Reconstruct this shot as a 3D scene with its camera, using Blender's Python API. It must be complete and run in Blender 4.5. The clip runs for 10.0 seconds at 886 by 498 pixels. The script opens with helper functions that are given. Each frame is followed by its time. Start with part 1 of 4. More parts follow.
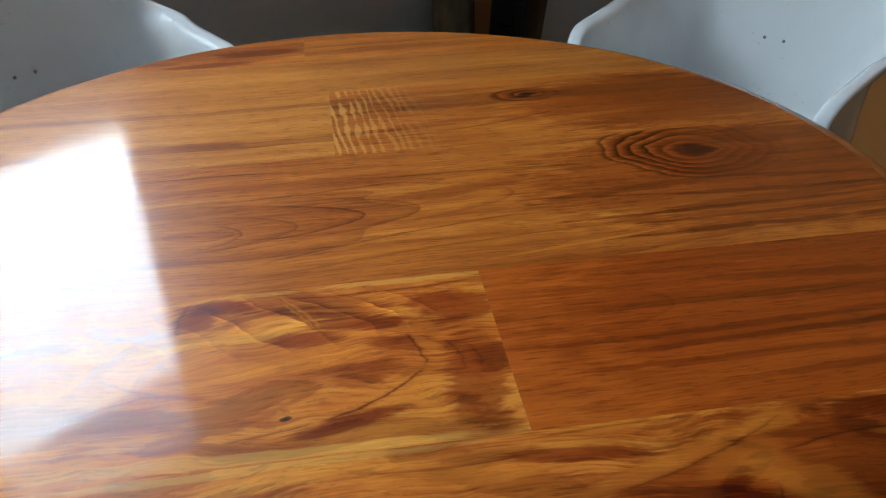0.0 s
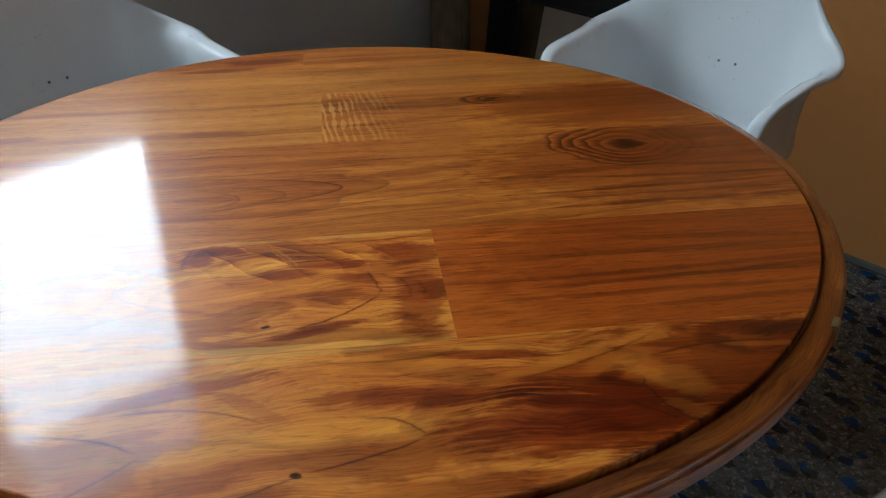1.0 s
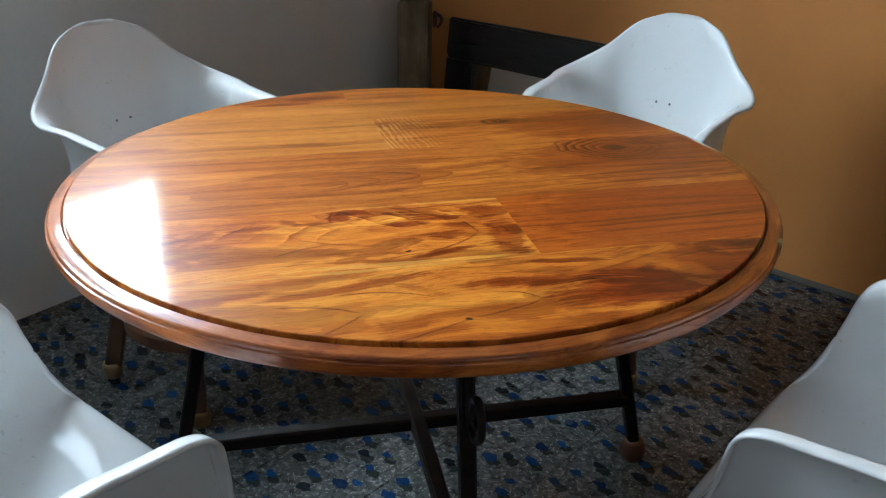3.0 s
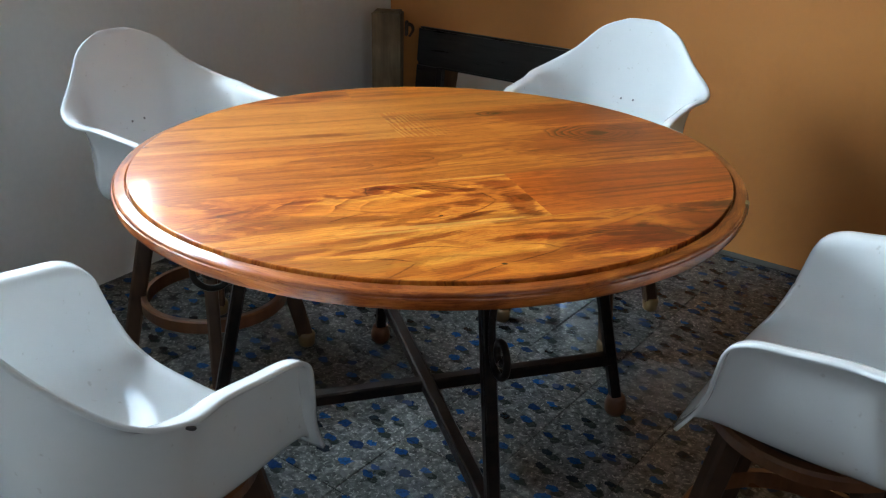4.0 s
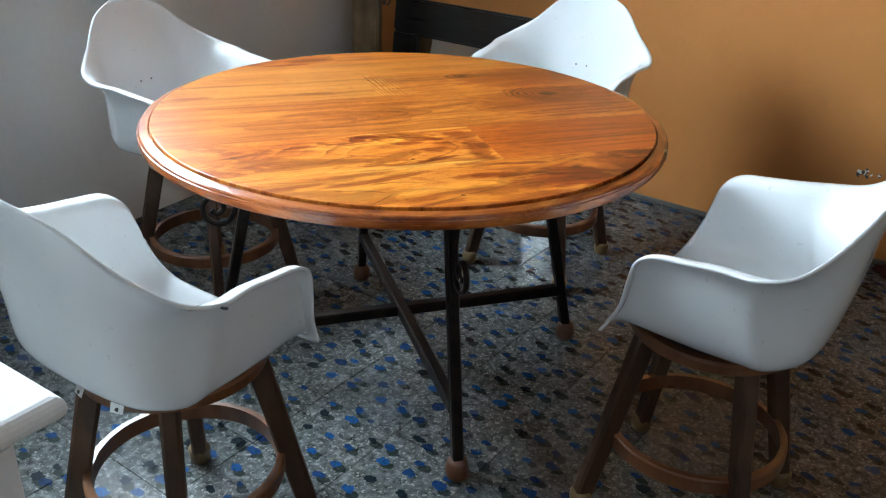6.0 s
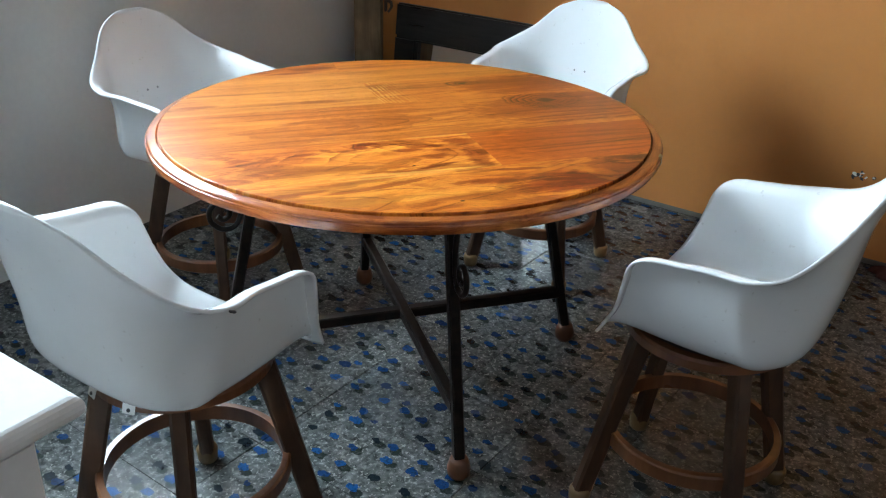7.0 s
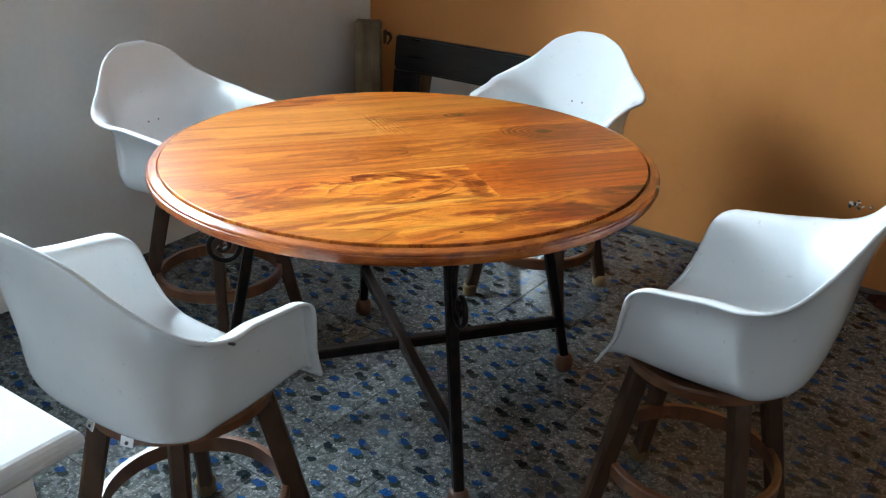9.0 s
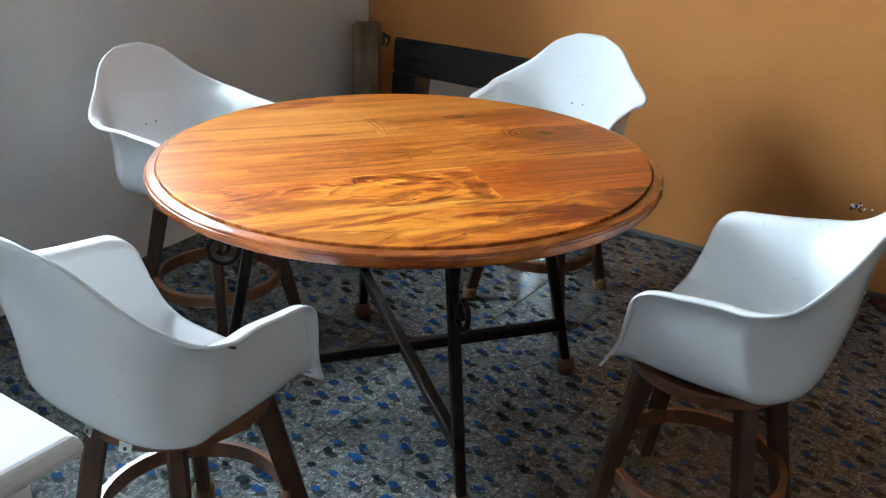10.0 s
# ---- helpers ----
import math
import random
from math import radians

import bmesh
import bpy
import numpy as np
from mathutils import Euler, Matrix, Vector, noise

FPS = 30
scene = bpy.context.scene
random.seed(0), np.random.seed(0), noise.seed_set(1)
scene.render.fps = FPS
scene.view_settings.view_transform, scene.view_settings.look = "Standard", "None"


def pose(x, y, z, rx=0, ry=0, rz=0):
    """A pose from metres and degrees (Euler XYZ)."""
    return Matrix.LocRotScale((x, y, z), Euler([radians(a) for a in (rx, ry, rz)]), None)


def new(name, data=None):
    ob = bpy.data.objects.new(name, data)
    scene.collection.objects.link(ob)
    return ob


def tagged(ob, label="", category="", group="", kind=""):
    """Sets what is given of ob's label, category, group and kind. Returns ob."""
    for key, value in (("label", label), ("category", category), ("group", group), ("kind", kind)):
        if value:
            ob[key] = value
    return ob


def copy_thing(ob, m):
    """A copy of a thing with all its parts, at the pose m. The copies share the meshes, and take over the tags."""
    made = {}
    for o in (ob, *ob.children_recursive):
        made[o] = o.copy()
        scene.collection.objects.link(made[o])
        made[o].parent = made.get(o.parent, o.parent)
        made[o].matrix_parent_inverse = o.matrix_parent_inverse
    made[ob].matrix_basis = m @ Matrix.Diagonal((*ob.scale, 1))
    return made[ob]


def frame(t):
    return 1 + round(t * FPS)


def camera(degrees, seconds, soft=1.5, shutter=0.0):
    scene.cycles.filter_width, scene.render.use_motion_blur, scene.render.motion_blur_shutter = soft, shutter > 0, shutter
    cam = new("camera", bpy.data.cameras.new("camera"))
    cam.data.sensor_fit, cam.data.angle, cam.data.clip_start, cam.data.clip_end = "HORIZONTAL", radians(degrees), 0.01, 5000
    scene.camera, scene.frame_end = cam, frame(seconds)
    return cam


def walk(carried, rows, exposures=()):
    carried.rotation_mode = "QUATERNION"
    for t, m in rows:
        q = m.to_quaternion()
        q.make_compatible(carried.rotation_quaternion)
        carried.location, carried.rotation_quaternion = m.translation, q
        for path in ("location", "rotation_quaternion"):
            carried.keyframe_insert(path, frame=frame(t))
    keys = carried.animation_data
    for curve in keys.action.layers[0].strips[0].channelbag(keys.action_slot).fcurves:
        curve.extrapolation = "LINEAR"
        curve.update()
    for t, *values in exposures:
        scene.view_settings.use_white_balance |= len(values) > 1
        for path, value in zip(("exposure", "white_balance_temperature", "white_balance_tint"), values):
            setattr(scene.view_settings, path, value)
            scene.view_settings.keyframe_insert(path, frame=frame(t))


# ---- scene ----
# camera ------------------------------------------------------------------
cam = camera(54.17, 10.0, soft=1.2)
PATH = [
    (0, 0.6860, -0.5107, 1.2375, 57.638, 1.066, 46.892),
    (0.5, 0.7884, -0.5440, 1.2523, 58.761, 0.632, 46.935),
    (1, 0.8784, -0.6028, 1.2624, 59.958, 0.379, 48.168),
    (1.5, 0.8959, -0.7482, 1.2711, 60.825, 0.359, 47.979),
    (2, 0.9241, -0.9019, 1.2852, 62.015, -0.240, 44.617),
    (2.2, 0.9426, -0.9351, 1.2819, 63.048, -0.629, 43.577),
    (3.5, 1.0440, -1.2259, 1.3047, 65.678, -1.223, 40.209),
    (4, 1.0598, -1.3612, 1.3067, 66.188, -1.304, 37.558),
    (4.5, 1.1366, -1.4201, 1.3145, 66.669, -1.327, 36.809),
    (5, 1.2250, -1.4714, 1.3252, 66.932, -1.519, 37.113),
    (5.5, 1.2568, -1.5411, 1.3541, 65.961, -1.626, 37.226),
    (6, 1.2717, -1.6201, 1.3872, 64.026, -2.085, 36.270),
    (7.5, 1.3126, -1.6599, 1.4153, 64.359, -1.511, 36.366),
    (8, 1.3176, -1.6708, 1.4193, 65.332, -1.556, 36.263),
    (8.5, 1.3145, -1.6652, 1.4204, 66.002, -1.563, 36.273),
    (9, 1.3040, -1.6560, 1.4198, 66.088, -1.623, 36.205),
    (9.5, 1.2908, -1.6517, 1.4163, 66.065, -1.719, 36.039),
    (10, 1.2832, -1.6486, 1.4077, 66.361, -1.669, 35.951),
]
walk(cam, [(t, pose(x, y, z, rx, ry, rz)) for t, x, y, z, rx, ry, rz in PATH], exposures=[(0.0, -1.35), (1.0, -1.50), (2.0, -0.98), (3.5, -0.64), (4.5, -0.2), (5.0, -0.02), (6.0, -0.02), (7.5, -0.1), (10.0, -0.1)])

# light -------------------------------------------------------------------
world = bpy.data.worlds.new("sky")
scene.world = world
world.use_nodes = True
wn = world.node_tree
sky = wn.nodes.new("ShaderNodeTexSky")
sky.sky_type, sky.sun_disc = "NISHITA", False
sky.sun_elevation, sky.sun_rotation = radians(50), radians(250)
wn.links.new(sky.outputs[0], wn.nodes["Background"].inputs[0])
wn.nodes["Background"].inputs[1].default_value = 0.1


def window_lamp(name, m, width, height, watts, colour):
    """Sky light that comes in through one window opening."""
    data = bpy.data.lights.new(name, "AREA")
    data.shape, data.size, data.size_y, data.energy, data.color = "RECTANGLE", width, height, watts, colour
    ob = new(name, data)
    ob.matrix_world = m
    return ob


# the grey wall stands 4.2 degrees out of square
WEST = pose(-1.412, 0, 0, 0, 0, 4.2)
window_lamp("window_daylight", pose(-2.838, -0.12, 2.64, 0, -90, -8), 2.8, 5.6, 1500, (0.685, 0.865, 1.0))
window_lamp("south_opening_daylight", pose(1.0, -3.42, 1.7, 90, 0, 0), 2.8, 1.5, 4, (1.0, 0.93, 0.84))
window_lamp("east_opening_daylight", pose(3.62, -2.0, 1.75, 0, 90, 0), 1.3, 1.9, 10, (1.0, 0.93, 0.84))


# node helpers --------------------------------------------------------------
def material(name, rough=0.5, metal=0.0, colour=(0.5, 0.5, 0.5), coat=0.0, spec=0.5):
    m = bpy.data.materials.new(name)
    m.use_nodes = True
    b = m.node_tree.nodes["Principled BSDF"]
    b.inputs["Base Color"].default_value = (*colour, 1)
    b.inputs["Roughness"].default_value, b.inputs["Metallic"].default_value = rough, metal
    b.inputs["Coat Weight"].default_value, b.inputs["Coat Roughness"].default_value = coat, 0.04
    b.inputs["Specular IOR Level"].default_value = spec
    return m


class Tree:
    """Short ways to add nodes to a material."""

    def __init__(self, m):
        self.m, self.t = m, m.node_tree
        self.bsdf = self.t.nodes["Principled BSDF"]

    def put(self, socket, value):
        if isinstance(value, bpy.types.NodeSocket):
            self.t.links.new(value, socket)
        elif value is not None:
            socket.default_value = value

    def coord(self, which="Object", scale=(1, 1, 1), at=(0, 0, 0), turn=0.0):
        c = self.t.nodes.new("ShaderNodeTexCoord")
        m = self.t.nodes.new("ShaderNodeMapping")
        m.inputs["Location"].default_value, m.inputs["Scale"].default_value = at, scale
        m.inputs["Rotation"].default_value = (0, 0, turn)
        self.t.links.new(c.outputs[which], m.inputs["Vector"])
        return m.outputs[0]

    def noise(self, vec, scale=1.0, detail=3.0, rough=0.5, distort=0.0, colour=False):
        n = self.t.nodes.new("ShaderNodeTexNoise")
        self.put(n.inputs["Vector"], vec)
        n.inputs["Scale"].default_value, n.inputs["Detail"].default_value = scale, detail
        n.inputs["Roughness"].default_value, n.inputs["Distortion"].default_value = rough, distort
        return n.outputs["Color" if colour else "Fac"]

    def cells(self, vec, scale, randomness=1.0, out="Distance", feature="F1"):
        n = self.t.nodes.new("ShaderNodeTexVoronoi")
        n.feature, n.voronoi_dimensions = feature, "2D"
        self.put(n.inputs["Vector"], vec)
        n.inputs["Scale"].default_value, n.inputs["Randomness"].default_value = scale, randomness
        return n.outputs[out]

    def math(self, op, a, b=None, c=None):
        n = self.t.nodes.new("ShaderNodeMath")
        n.operation = op
        for s, v in zip(n.inputs, (a, b, c)):
            self.put(s, v)
        return n.outputs[0]

    def vec(self, op, a, b):
        n = self.t.nodes.new("ShaderNodeVectorMath")
        n.operation = op
        self.put(n.inputs[0], a)
        self.put(n.inputs[1], b)
        return n.outputs[1 if op in ("LENGTH", "DISTANCE", "DOT_PRODUCT") else 0]

    def split(self, vec):
        n = self.t.nodes.new("ShaderNodeSeparateXYZ")
        self.put(n.inputs[0], vec)
        return n.outputs

    def ramp(self, fac, stops, smooth="LINEAR"):
        n = self.t.nodes.new("ShaderNodeValToRGB")
        n.color_ramp.interpolation = smooth
        e = n.color_ramp.elements
        while len(e) < len(stops):
            e.new(0.5)
        for el, (p, c) in zip(e, stops):
            el.position = p
            el.color = (*c, 1) if isinstance(c, tuple) else (c, c, c, 1)
        self.put(n.inputs[0], fac)
        return n.outputs[0]

    def mix(self, fac, a, b, kind="MIX"):
        n = self.t.nodes.new("ShaderNodeMix")
        n.data_type, n.blend_type = "RGBA", kind
        self.put(n.inputs[0], fac)
        for s, v in ((n.inputs[6], a), (n.inputs[7], b)):
            self.put(s, (*v, 1) if isinstance(v, tuple) else v)
        return n.outputs[2]

    def bump(self, height, strength, distance=0.002):
        n = self.t.nodes.new("ShaderNodeBump")
        n.inputs["Strength"].default_value, n.inputs["Distance"].default_value = strength, distance
        self.put(n.inputs["Height"], height)
        self.put(self.bsdf.inputs["Normal"], n.outputs[0])
        return n.outputs[0]

    def out(self, colour=None, rough=None):
        if colour is not None:
            self.put(self.bsdf.inputs["Base Color"], colour)
        if rough is not None:
            self.put(self.bsdf.inputs["Roughness"], rough)
        return self.m


# materials -----------------------------------------------------------------
SAP, GILT, PITCH = (0.56, 0.35, 0.09), (0.60, 0.215, 0.024), (0.018, 0.007, 0.004)


def fine_only(t, base, seed):
    """Fine fibre along the board, centred on nought."""
    return t.math("SUBTRACT", t.noise(t.vec("ADD", t.vec("MULTIPLY", base, (18, 260, 1)), (seed, 0, 0)), 1.0, 3.0, 0.6), 0.5)


def varnished(name, seed, stops, rings=5.0, su=0.3, sv=10.0, knots=(), dark=(), gilt=(), sap=(), pitch=(), strokes=(), arches=(), whorl=None, ripple=None, swirl=0.3, lines=0.4, figure=0.0, feather=(), depth=0.6, bands=0.5, round_trip=0.0):
    """Varnished hardwood board. Growth rings are the level lines of a stretched noise field, with knots as hills in it.
    dark, gilt, sap, pitch: streaks (u, v, half length, half width, degrees, strength). Some broad dark ones paint in
    weaker light.
    strokes: dark grain lines (u0, v0, u1, v1, bend, strength). arches: (tip u, tip v, curvature, half height,
    strength)."""
    m = material(name, rough=0.36, coat=1.0, spec=0.12)
    m.node_tree.nodes["Principled BSDF"].inputs["Coat IOR"].default_value = 1.52
    t = Tree(m)
    base = t.coord("Object")
    if round_trip:
        at = t.split(base)
        join = t.t.nodes.new("ShaderNodeCombineXYZ")
        t.put(join.inputs[0], t.math("MULTIPLY", t.math("ARCTAN2", at[1], at[0]), round_trip))
        t.put(join.inputs[1], t.math("SUBTRACT", t.vec("LENGTH", t.vec("MULTIPLY", base, (1, 1, 0)), None), at[2]))
        base = join.outputs[0]
    warp = t.vec("SUBTRACT", t.noise(t.vec("MULTIPLY", t.vec("ADD", base, (seed, 0, 0)), (1, 1.8, 1)), 4.0, 3.0, colour=True), (0.5, 0.5, 0.5))
    fine = t.vec("SUBTRACT", t.noise(t.vec("MULTIPLY", base, (14, 90, 1)), 1.0, 4.0, 0.65, colour=True), (0.5, 0.5, 0.5))
    brush = t.vec("SUBTRACT", t.noise(t.vec("MULTIPLY", base, (22, 240, 1)), 1.0, 3.0, 0.65, colour=True), (0.5, 0.5, 0.5))
    flat = t.vec("ADD", base, t.vec("MULTIPLY", warp, (0.22 * swirl, 0.09 * swirl, 0)))
    flat = t.vec("ADD", flat, t.vec("MULTIPLY", fine, (0.0, 0.004, 0)))
    stretch = t.vec("ADD", t.vec("MULTIPLY", flat, (su, sv, 1)), (seed * 3.1, seed * 1.7, seed))
    field = t.math("MULTIPLY", t.noise(stretch, 1.0, 1.0, 0.4, figure), rings)
    for u, v, a, b, high in knots:
        d = t.vec("MULTIPLY", t.vec("SUBTRACT", flat, (u, v, 0.76)), (1 / a, 1 / b, 0))
        field = t.math("MULTIPLY_ADD", t.math("EXPONENT", t.math("MULTIPLY", t.vec("LENGTH", d, None), -1.0)), high, field)
    ring = t.math("FRACT", field)
    pores = t.noise(t.vec("MULTIPLY", flat, (16.0, 480.0, 1)), 1.0, 2.0, 0.65)
    dash = t.ramp(t.noise(t.vec("MULTIPLY", flat, (48.0, 400.0, 1)), 1.0, 2.0, 0.6), [(0.33, 0.30), (0.46, 1.0)])
    streak = t.noise(t.vec("MULTIPLY", flat, (1.3, 48.0, 1)), 1.0, 4.0, 0.65)
    broad = t.noise(t.vec("ADD", t.vec("MULTIPLY", flat, (1.8 + 2.5 * swirl, 10.0, 1)), (seed, seed, 0)), 1.0, 3.0, 0.55, 0.5)
    shade = t.math("MULTIPLY_ADD", broad, depth, t.math("MULTIPLY", streak, 0.62))
    shade = t.math("MULTIPLY_ADD", ring, 0.14, t.math("SUBTRACT", shade, 0.5 * depth - 0.155))
    shade = t.math("MULTIPLY_ADD", t.math("SUBTRACT", pores, 0.5), 0.5, shade)
    colour = t.ramp(shade, [(p, (0.86 * r, 0.84 * g, 0.72 * b)) for p, (r, g, b) in stops])
    band = t.ramp(t.noise(t.vec("ADD", t.vec("MULTIPLY", flat, (0.9, 26.0, 1)), (seed * 2, seed, 0)), 1.0, 2.0, 0.5), [(0.32, (0.60, 0.42, 0.32)), (0.47, 1.0)])
    colour = t.mix(0.6 * bands, colour, band, "MULTIPLY")
    line = t.ramp(ring, [(0.0, 0.22), (0.03, 0.5), (0.09, 0.93), (0.16, 1.0), (0.95, 1.0), (1.0, 0.35)])
    colour = t.mix(t.math("MULTIPLY", t.ramp(broad, [(0.35, 1.0), (0.65, 0.35)]), lines), colour, line, "MULTIPLY")
    colour = t.mix(0.44, colour, dash, "MULTIPLY")
    hair = t.ramp(t.noise(t.vec("ADD", t.vec("MULTIPLY", flat, (2.6, 130.0, 1)), (seed, 0, 0)), 1.0, 2.0, 0.55), [(0.36, (0.58, 0.40, 0.28)), (0.45, 1.0)])
    colour = t.mix(t.ramp(broad, [(0.36, 0.30), (0.55, 0.06)]), colour, hair, "MULTIPLY")
    if figure:
        roll = t.vec("ADD", base, t.vec("MULTIPLY", warp, (0.16, 0.07, 0)))
        roll = t.vec("ADD", t.vec("MULTIPLY", roll, (5.0, 17.0, 1)), (seed * 5, seed, 0))
        flame = t.math("MULTIPLY_ADD", fine_only(t, base, seed), 0.10, t.noise(roll, 1.0, 4.0, 0.52, 0.9))
        colour = t.mix(figure, colour, t.ramp(flame, [(0.38, (0.34, 0.20, 0.13)), (0.455, (0.60, 0.44, 0.34)), (0.485, 1.0), (0.56, (1.22, 1.30, 1.3)), (0.66, (0.95, 0.90, 0.85))]), "MULTIPLY")
        creep = t.math("FRACT", t.math("MULTIPLY", flame, 9.0))
        colour = t.mix(0.5 * figure, colour, t.ramp(creep, [(0.0, (0.42, 0.30, 0.24)), (0.07, 0.85), (0.16, 1.0), (0.97, 1.0), (1.0, (0.42, 0.30, 0.24))]), "MULTIPLY")
    for u, v, a, b, pitch_of, lean in feather:
        bent = t.split(t.vec("ADD", base, t.vec("ADD", t.vec("MULTIPLY", warp, (0.10, 0.05, 0)), t.vec("MULTIPLY", fine, (0.010, 0.004, 0)))))
        wave = t.math("FRACT", t.math("MULTIPLY", t.math("MULTIPLY_ADD", bent[1], lean, bent[0]), 1 / pitch_of))
        near = t.vec("LENGTH", t.vec("MULTIPLY", t.vec("SUBTRACT", base, (u, v, 0.76)), (1 / a, 1 / b, 0)), None)
        keep = t.math("MULTIPLY", t.ramp(near, [(0.4, 0.85), (1.0, 0.0)], "EASE"), t.ramp(t.noise(t.vec("MULTIPLY", base, (16, 34, 1)), 1.0, 2.0, 0.5), [(0.36, 0.15), (0.58, 1.0)]))
        colour = t.mix(keep, colour, t.ramp(wave, [(0.0, (0.46, 0.29, 0.20)), (0.10, (0.62, 0.46, 0.36)), (0.42, 1.0), (0.80, (1.12, 1.16, 1.15)), (0.95, (1.5, 1.62, 1.6)), (1.0, (0.46, 0.29, 0.20))]), "MULTIPLY")
    wob = t.vec("ADD", base, t.vec("MULTIPLY", warp, (0.06, 0.022, 0)))
    wob = t.vec("ADD", wob, t.vec("MULTIPLY", fine, (0.018, 0.006, 0)))
    edge = t.vec("ADD", wob, t.vec("MULTIPLY", brush, (0.020, 0.0012, 0)))
    fray = t.math("SUBTRACT", t.noise(t.vec("MULTIPLY", flat, (20.0, 230.0, 1)), 1.0, 3.0, 0.6), 0.5)
    curl = t.math("SUBTRACT", t.noise(t.vec("ADD", t.vec("MULTIPLY", base, (26, 60, 1)), (seed, 0, 0)), 1.0, 3.0, 0.55), 0.5)
    fray = t.math("MULTIPLY_ADD", curl, 0.7, t.math("MULTIPLY", fray, 0.9))
    thin = t.vec("ADD", base, t.vec("ADD", t.vec("MULTIPLY", warp, (0.02, 0.012, 0)), t.vec("MULTIPLY", fine, (0.012, 0.005, 0))))
    for kind, streaks in (("sap", sap), ("dark", dark), ("gilt", gilt), ("pitch", pitch)):
        for u, v, a, b, deg, strong in streaks:
            d = t.vec("SUBTRACT", edge if b > 0.0101 else t.vec("ADD", thin, t.vec("MULTIPLY", brush, (0.05, 0.003, 0))) if kind == "sap" else thin, (u, v, 0.76))
            c, n = math.cos(radians(deg)), math.sin(radians(deg))
            x, y = t.vec("DOT_PRODUCT", d, (c / a, n / a, 0)), t.vec("DOT_PRODUCT", d, (-n / b, c / b, 0))
            far = t.math("ADD", t.math("SQRT", t.math("ADD", t.math("MULTIPLY", x, x), t.math("MULTIPLY", y, y))), fray)
            mask = t.ramp(far, [(0.0, strong), (0.62, strong * 0.88), (1.0, 0.0)], "EASE")
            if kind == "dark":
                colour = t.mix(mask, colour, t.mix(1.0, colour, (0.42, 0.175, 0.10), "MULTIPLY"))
            else:
                tone = {"gilt": GILT, "sap": SAP, "pitch": PITCH}[kind]
                colour = t.mix(mask, colour, t.mix(0.45 if kind == "sap" else 0.4, t.mix(1.0, colour, (1.34, 1.34, 1.2), "MULTIPLY"), tone) if kind != "pitch" else tone)
    for u0, v0, u1, v1, bend, strong in strokes:
        long = math.hypot(u1 - u0, v1 - v0)
        c, n = (u1 - u0) / long, (v1 - v0) / long
        d = t.vec("SUBTRACT", thin, (u0, v0, 0.76))
        x, y = t.vec("DOT_PRODUCT", d, (c / long, n / long, 0)), t.vec("DOT_PRODUCT", d, (-n, c, 0))
        bow = t.math("MULTIPLY", t.math("MULTIPLY", x, t.math("SUBTRACT", 1.0, x)), 4 * bend)
        off = t.math("ADD", t.math("DIVIDE", t.math("ABSOLUTE", t.math("SUBTRACT", y, bow)), 0.0036), t.math("MULTIPLY", fray, 0.35))
        ends = t.ramp(x, [(0.0, 0.0), (0.12, strong), (0.85, strong), (1.0, 0.0)])
        mask = t.math("MULTIPLY", ends, t.ramp(off, [(0.0, 1.0), (0.16, 0.75), (0.4, 0.28), (1.0, 0.0)]))
        colour = t.mix(mask, colour, t.mix(1.0, colour, (0.30, 0.17, 0.11), "MULTIPLY"))
    for u, v, bow, tall, strong in arches:
        d = t.split(t.vec("SUBTRACT", thin, (u, v, 0.76)))
        rise = t.math("MULTIPLY", t.math("MULTIPLY", d[1], d[1]), bow)
        slope = t.math("SQRT", t.math("MULTIPLY_ADD", t.math("MULTIPLY", d[1], d[1]), 4 * bow * bow, 1.0))
        off = t.math("DIVIDE", t.math("ADD", d[0], rise), t.math("MULTIPLY", slope, 0.014))
        keep = t.ramp(t.math("DIVIDE", t.math("ABSOLUTE", d[1]), tall), [(0.0, strong), (0.6, strong * 0.8), (1.0, 0.0)])
        mask = t.math("MULTIPLY", keep, t.ramp(t.math("MULTIPLY_ADD", off, 0.5, 0.5), [(0.0, 0.0), (0.25, 0.22), (0.42, 0.5), (0.465, 1.0), (0.53, 1.0), (0.58, 0.0)]))
        colour = t.mix(mask, colour, t.mix(1.0, colour, (0.48, 0.32, 0.23), "MULTIPLY"))
    if whorl:
        u, v, a, b, turns = whorl
        spun = t.vec("ADD", base, t.vec("ADD", t.vec("MULTIPLY", warp, (0.12, 0.065, 0)), t.vec("MULTIPLY", fine, (0.014, 0.006, 0))))
        d = t.vec("LENGTH", t.vec("MULTIPLY", t.vec("SUBTRACT", spun, (u, v, 0.76)), (1 / a, 1 / b, 0)), None)
        loops = t.ramp(t.math("FRACT", t.math("MULTIPLY", d, turns)), [(0.0, (0.16, 0.09, 0.06)), (0.22, (0.55, 0.42, 0.35)), (0.5, (0.95, 0.92, 0.9)), (0.80, (1.25, 1.35, 1.35)), (1.0, (0.16, 0.09, 0.06))])
        side = t.ramp(t.math("DIVIDE", t.math("SUBTRACT", t.split(base)[0], u - a), 2 * a), [(0.0, 1.0), (0.40, 1.0), (0.60, 0.45), (1.0, 0.22)])
        keep = t.math("MULTIPLY", side, t.ramp(d, [(0.0, 0.25), (0.25, 0.4), (0.40, 1.0), (0.9, 0.9), (1.08, 0.0)]))
        colour = t.mix(keep, colour, loops, "MULTIPLY")
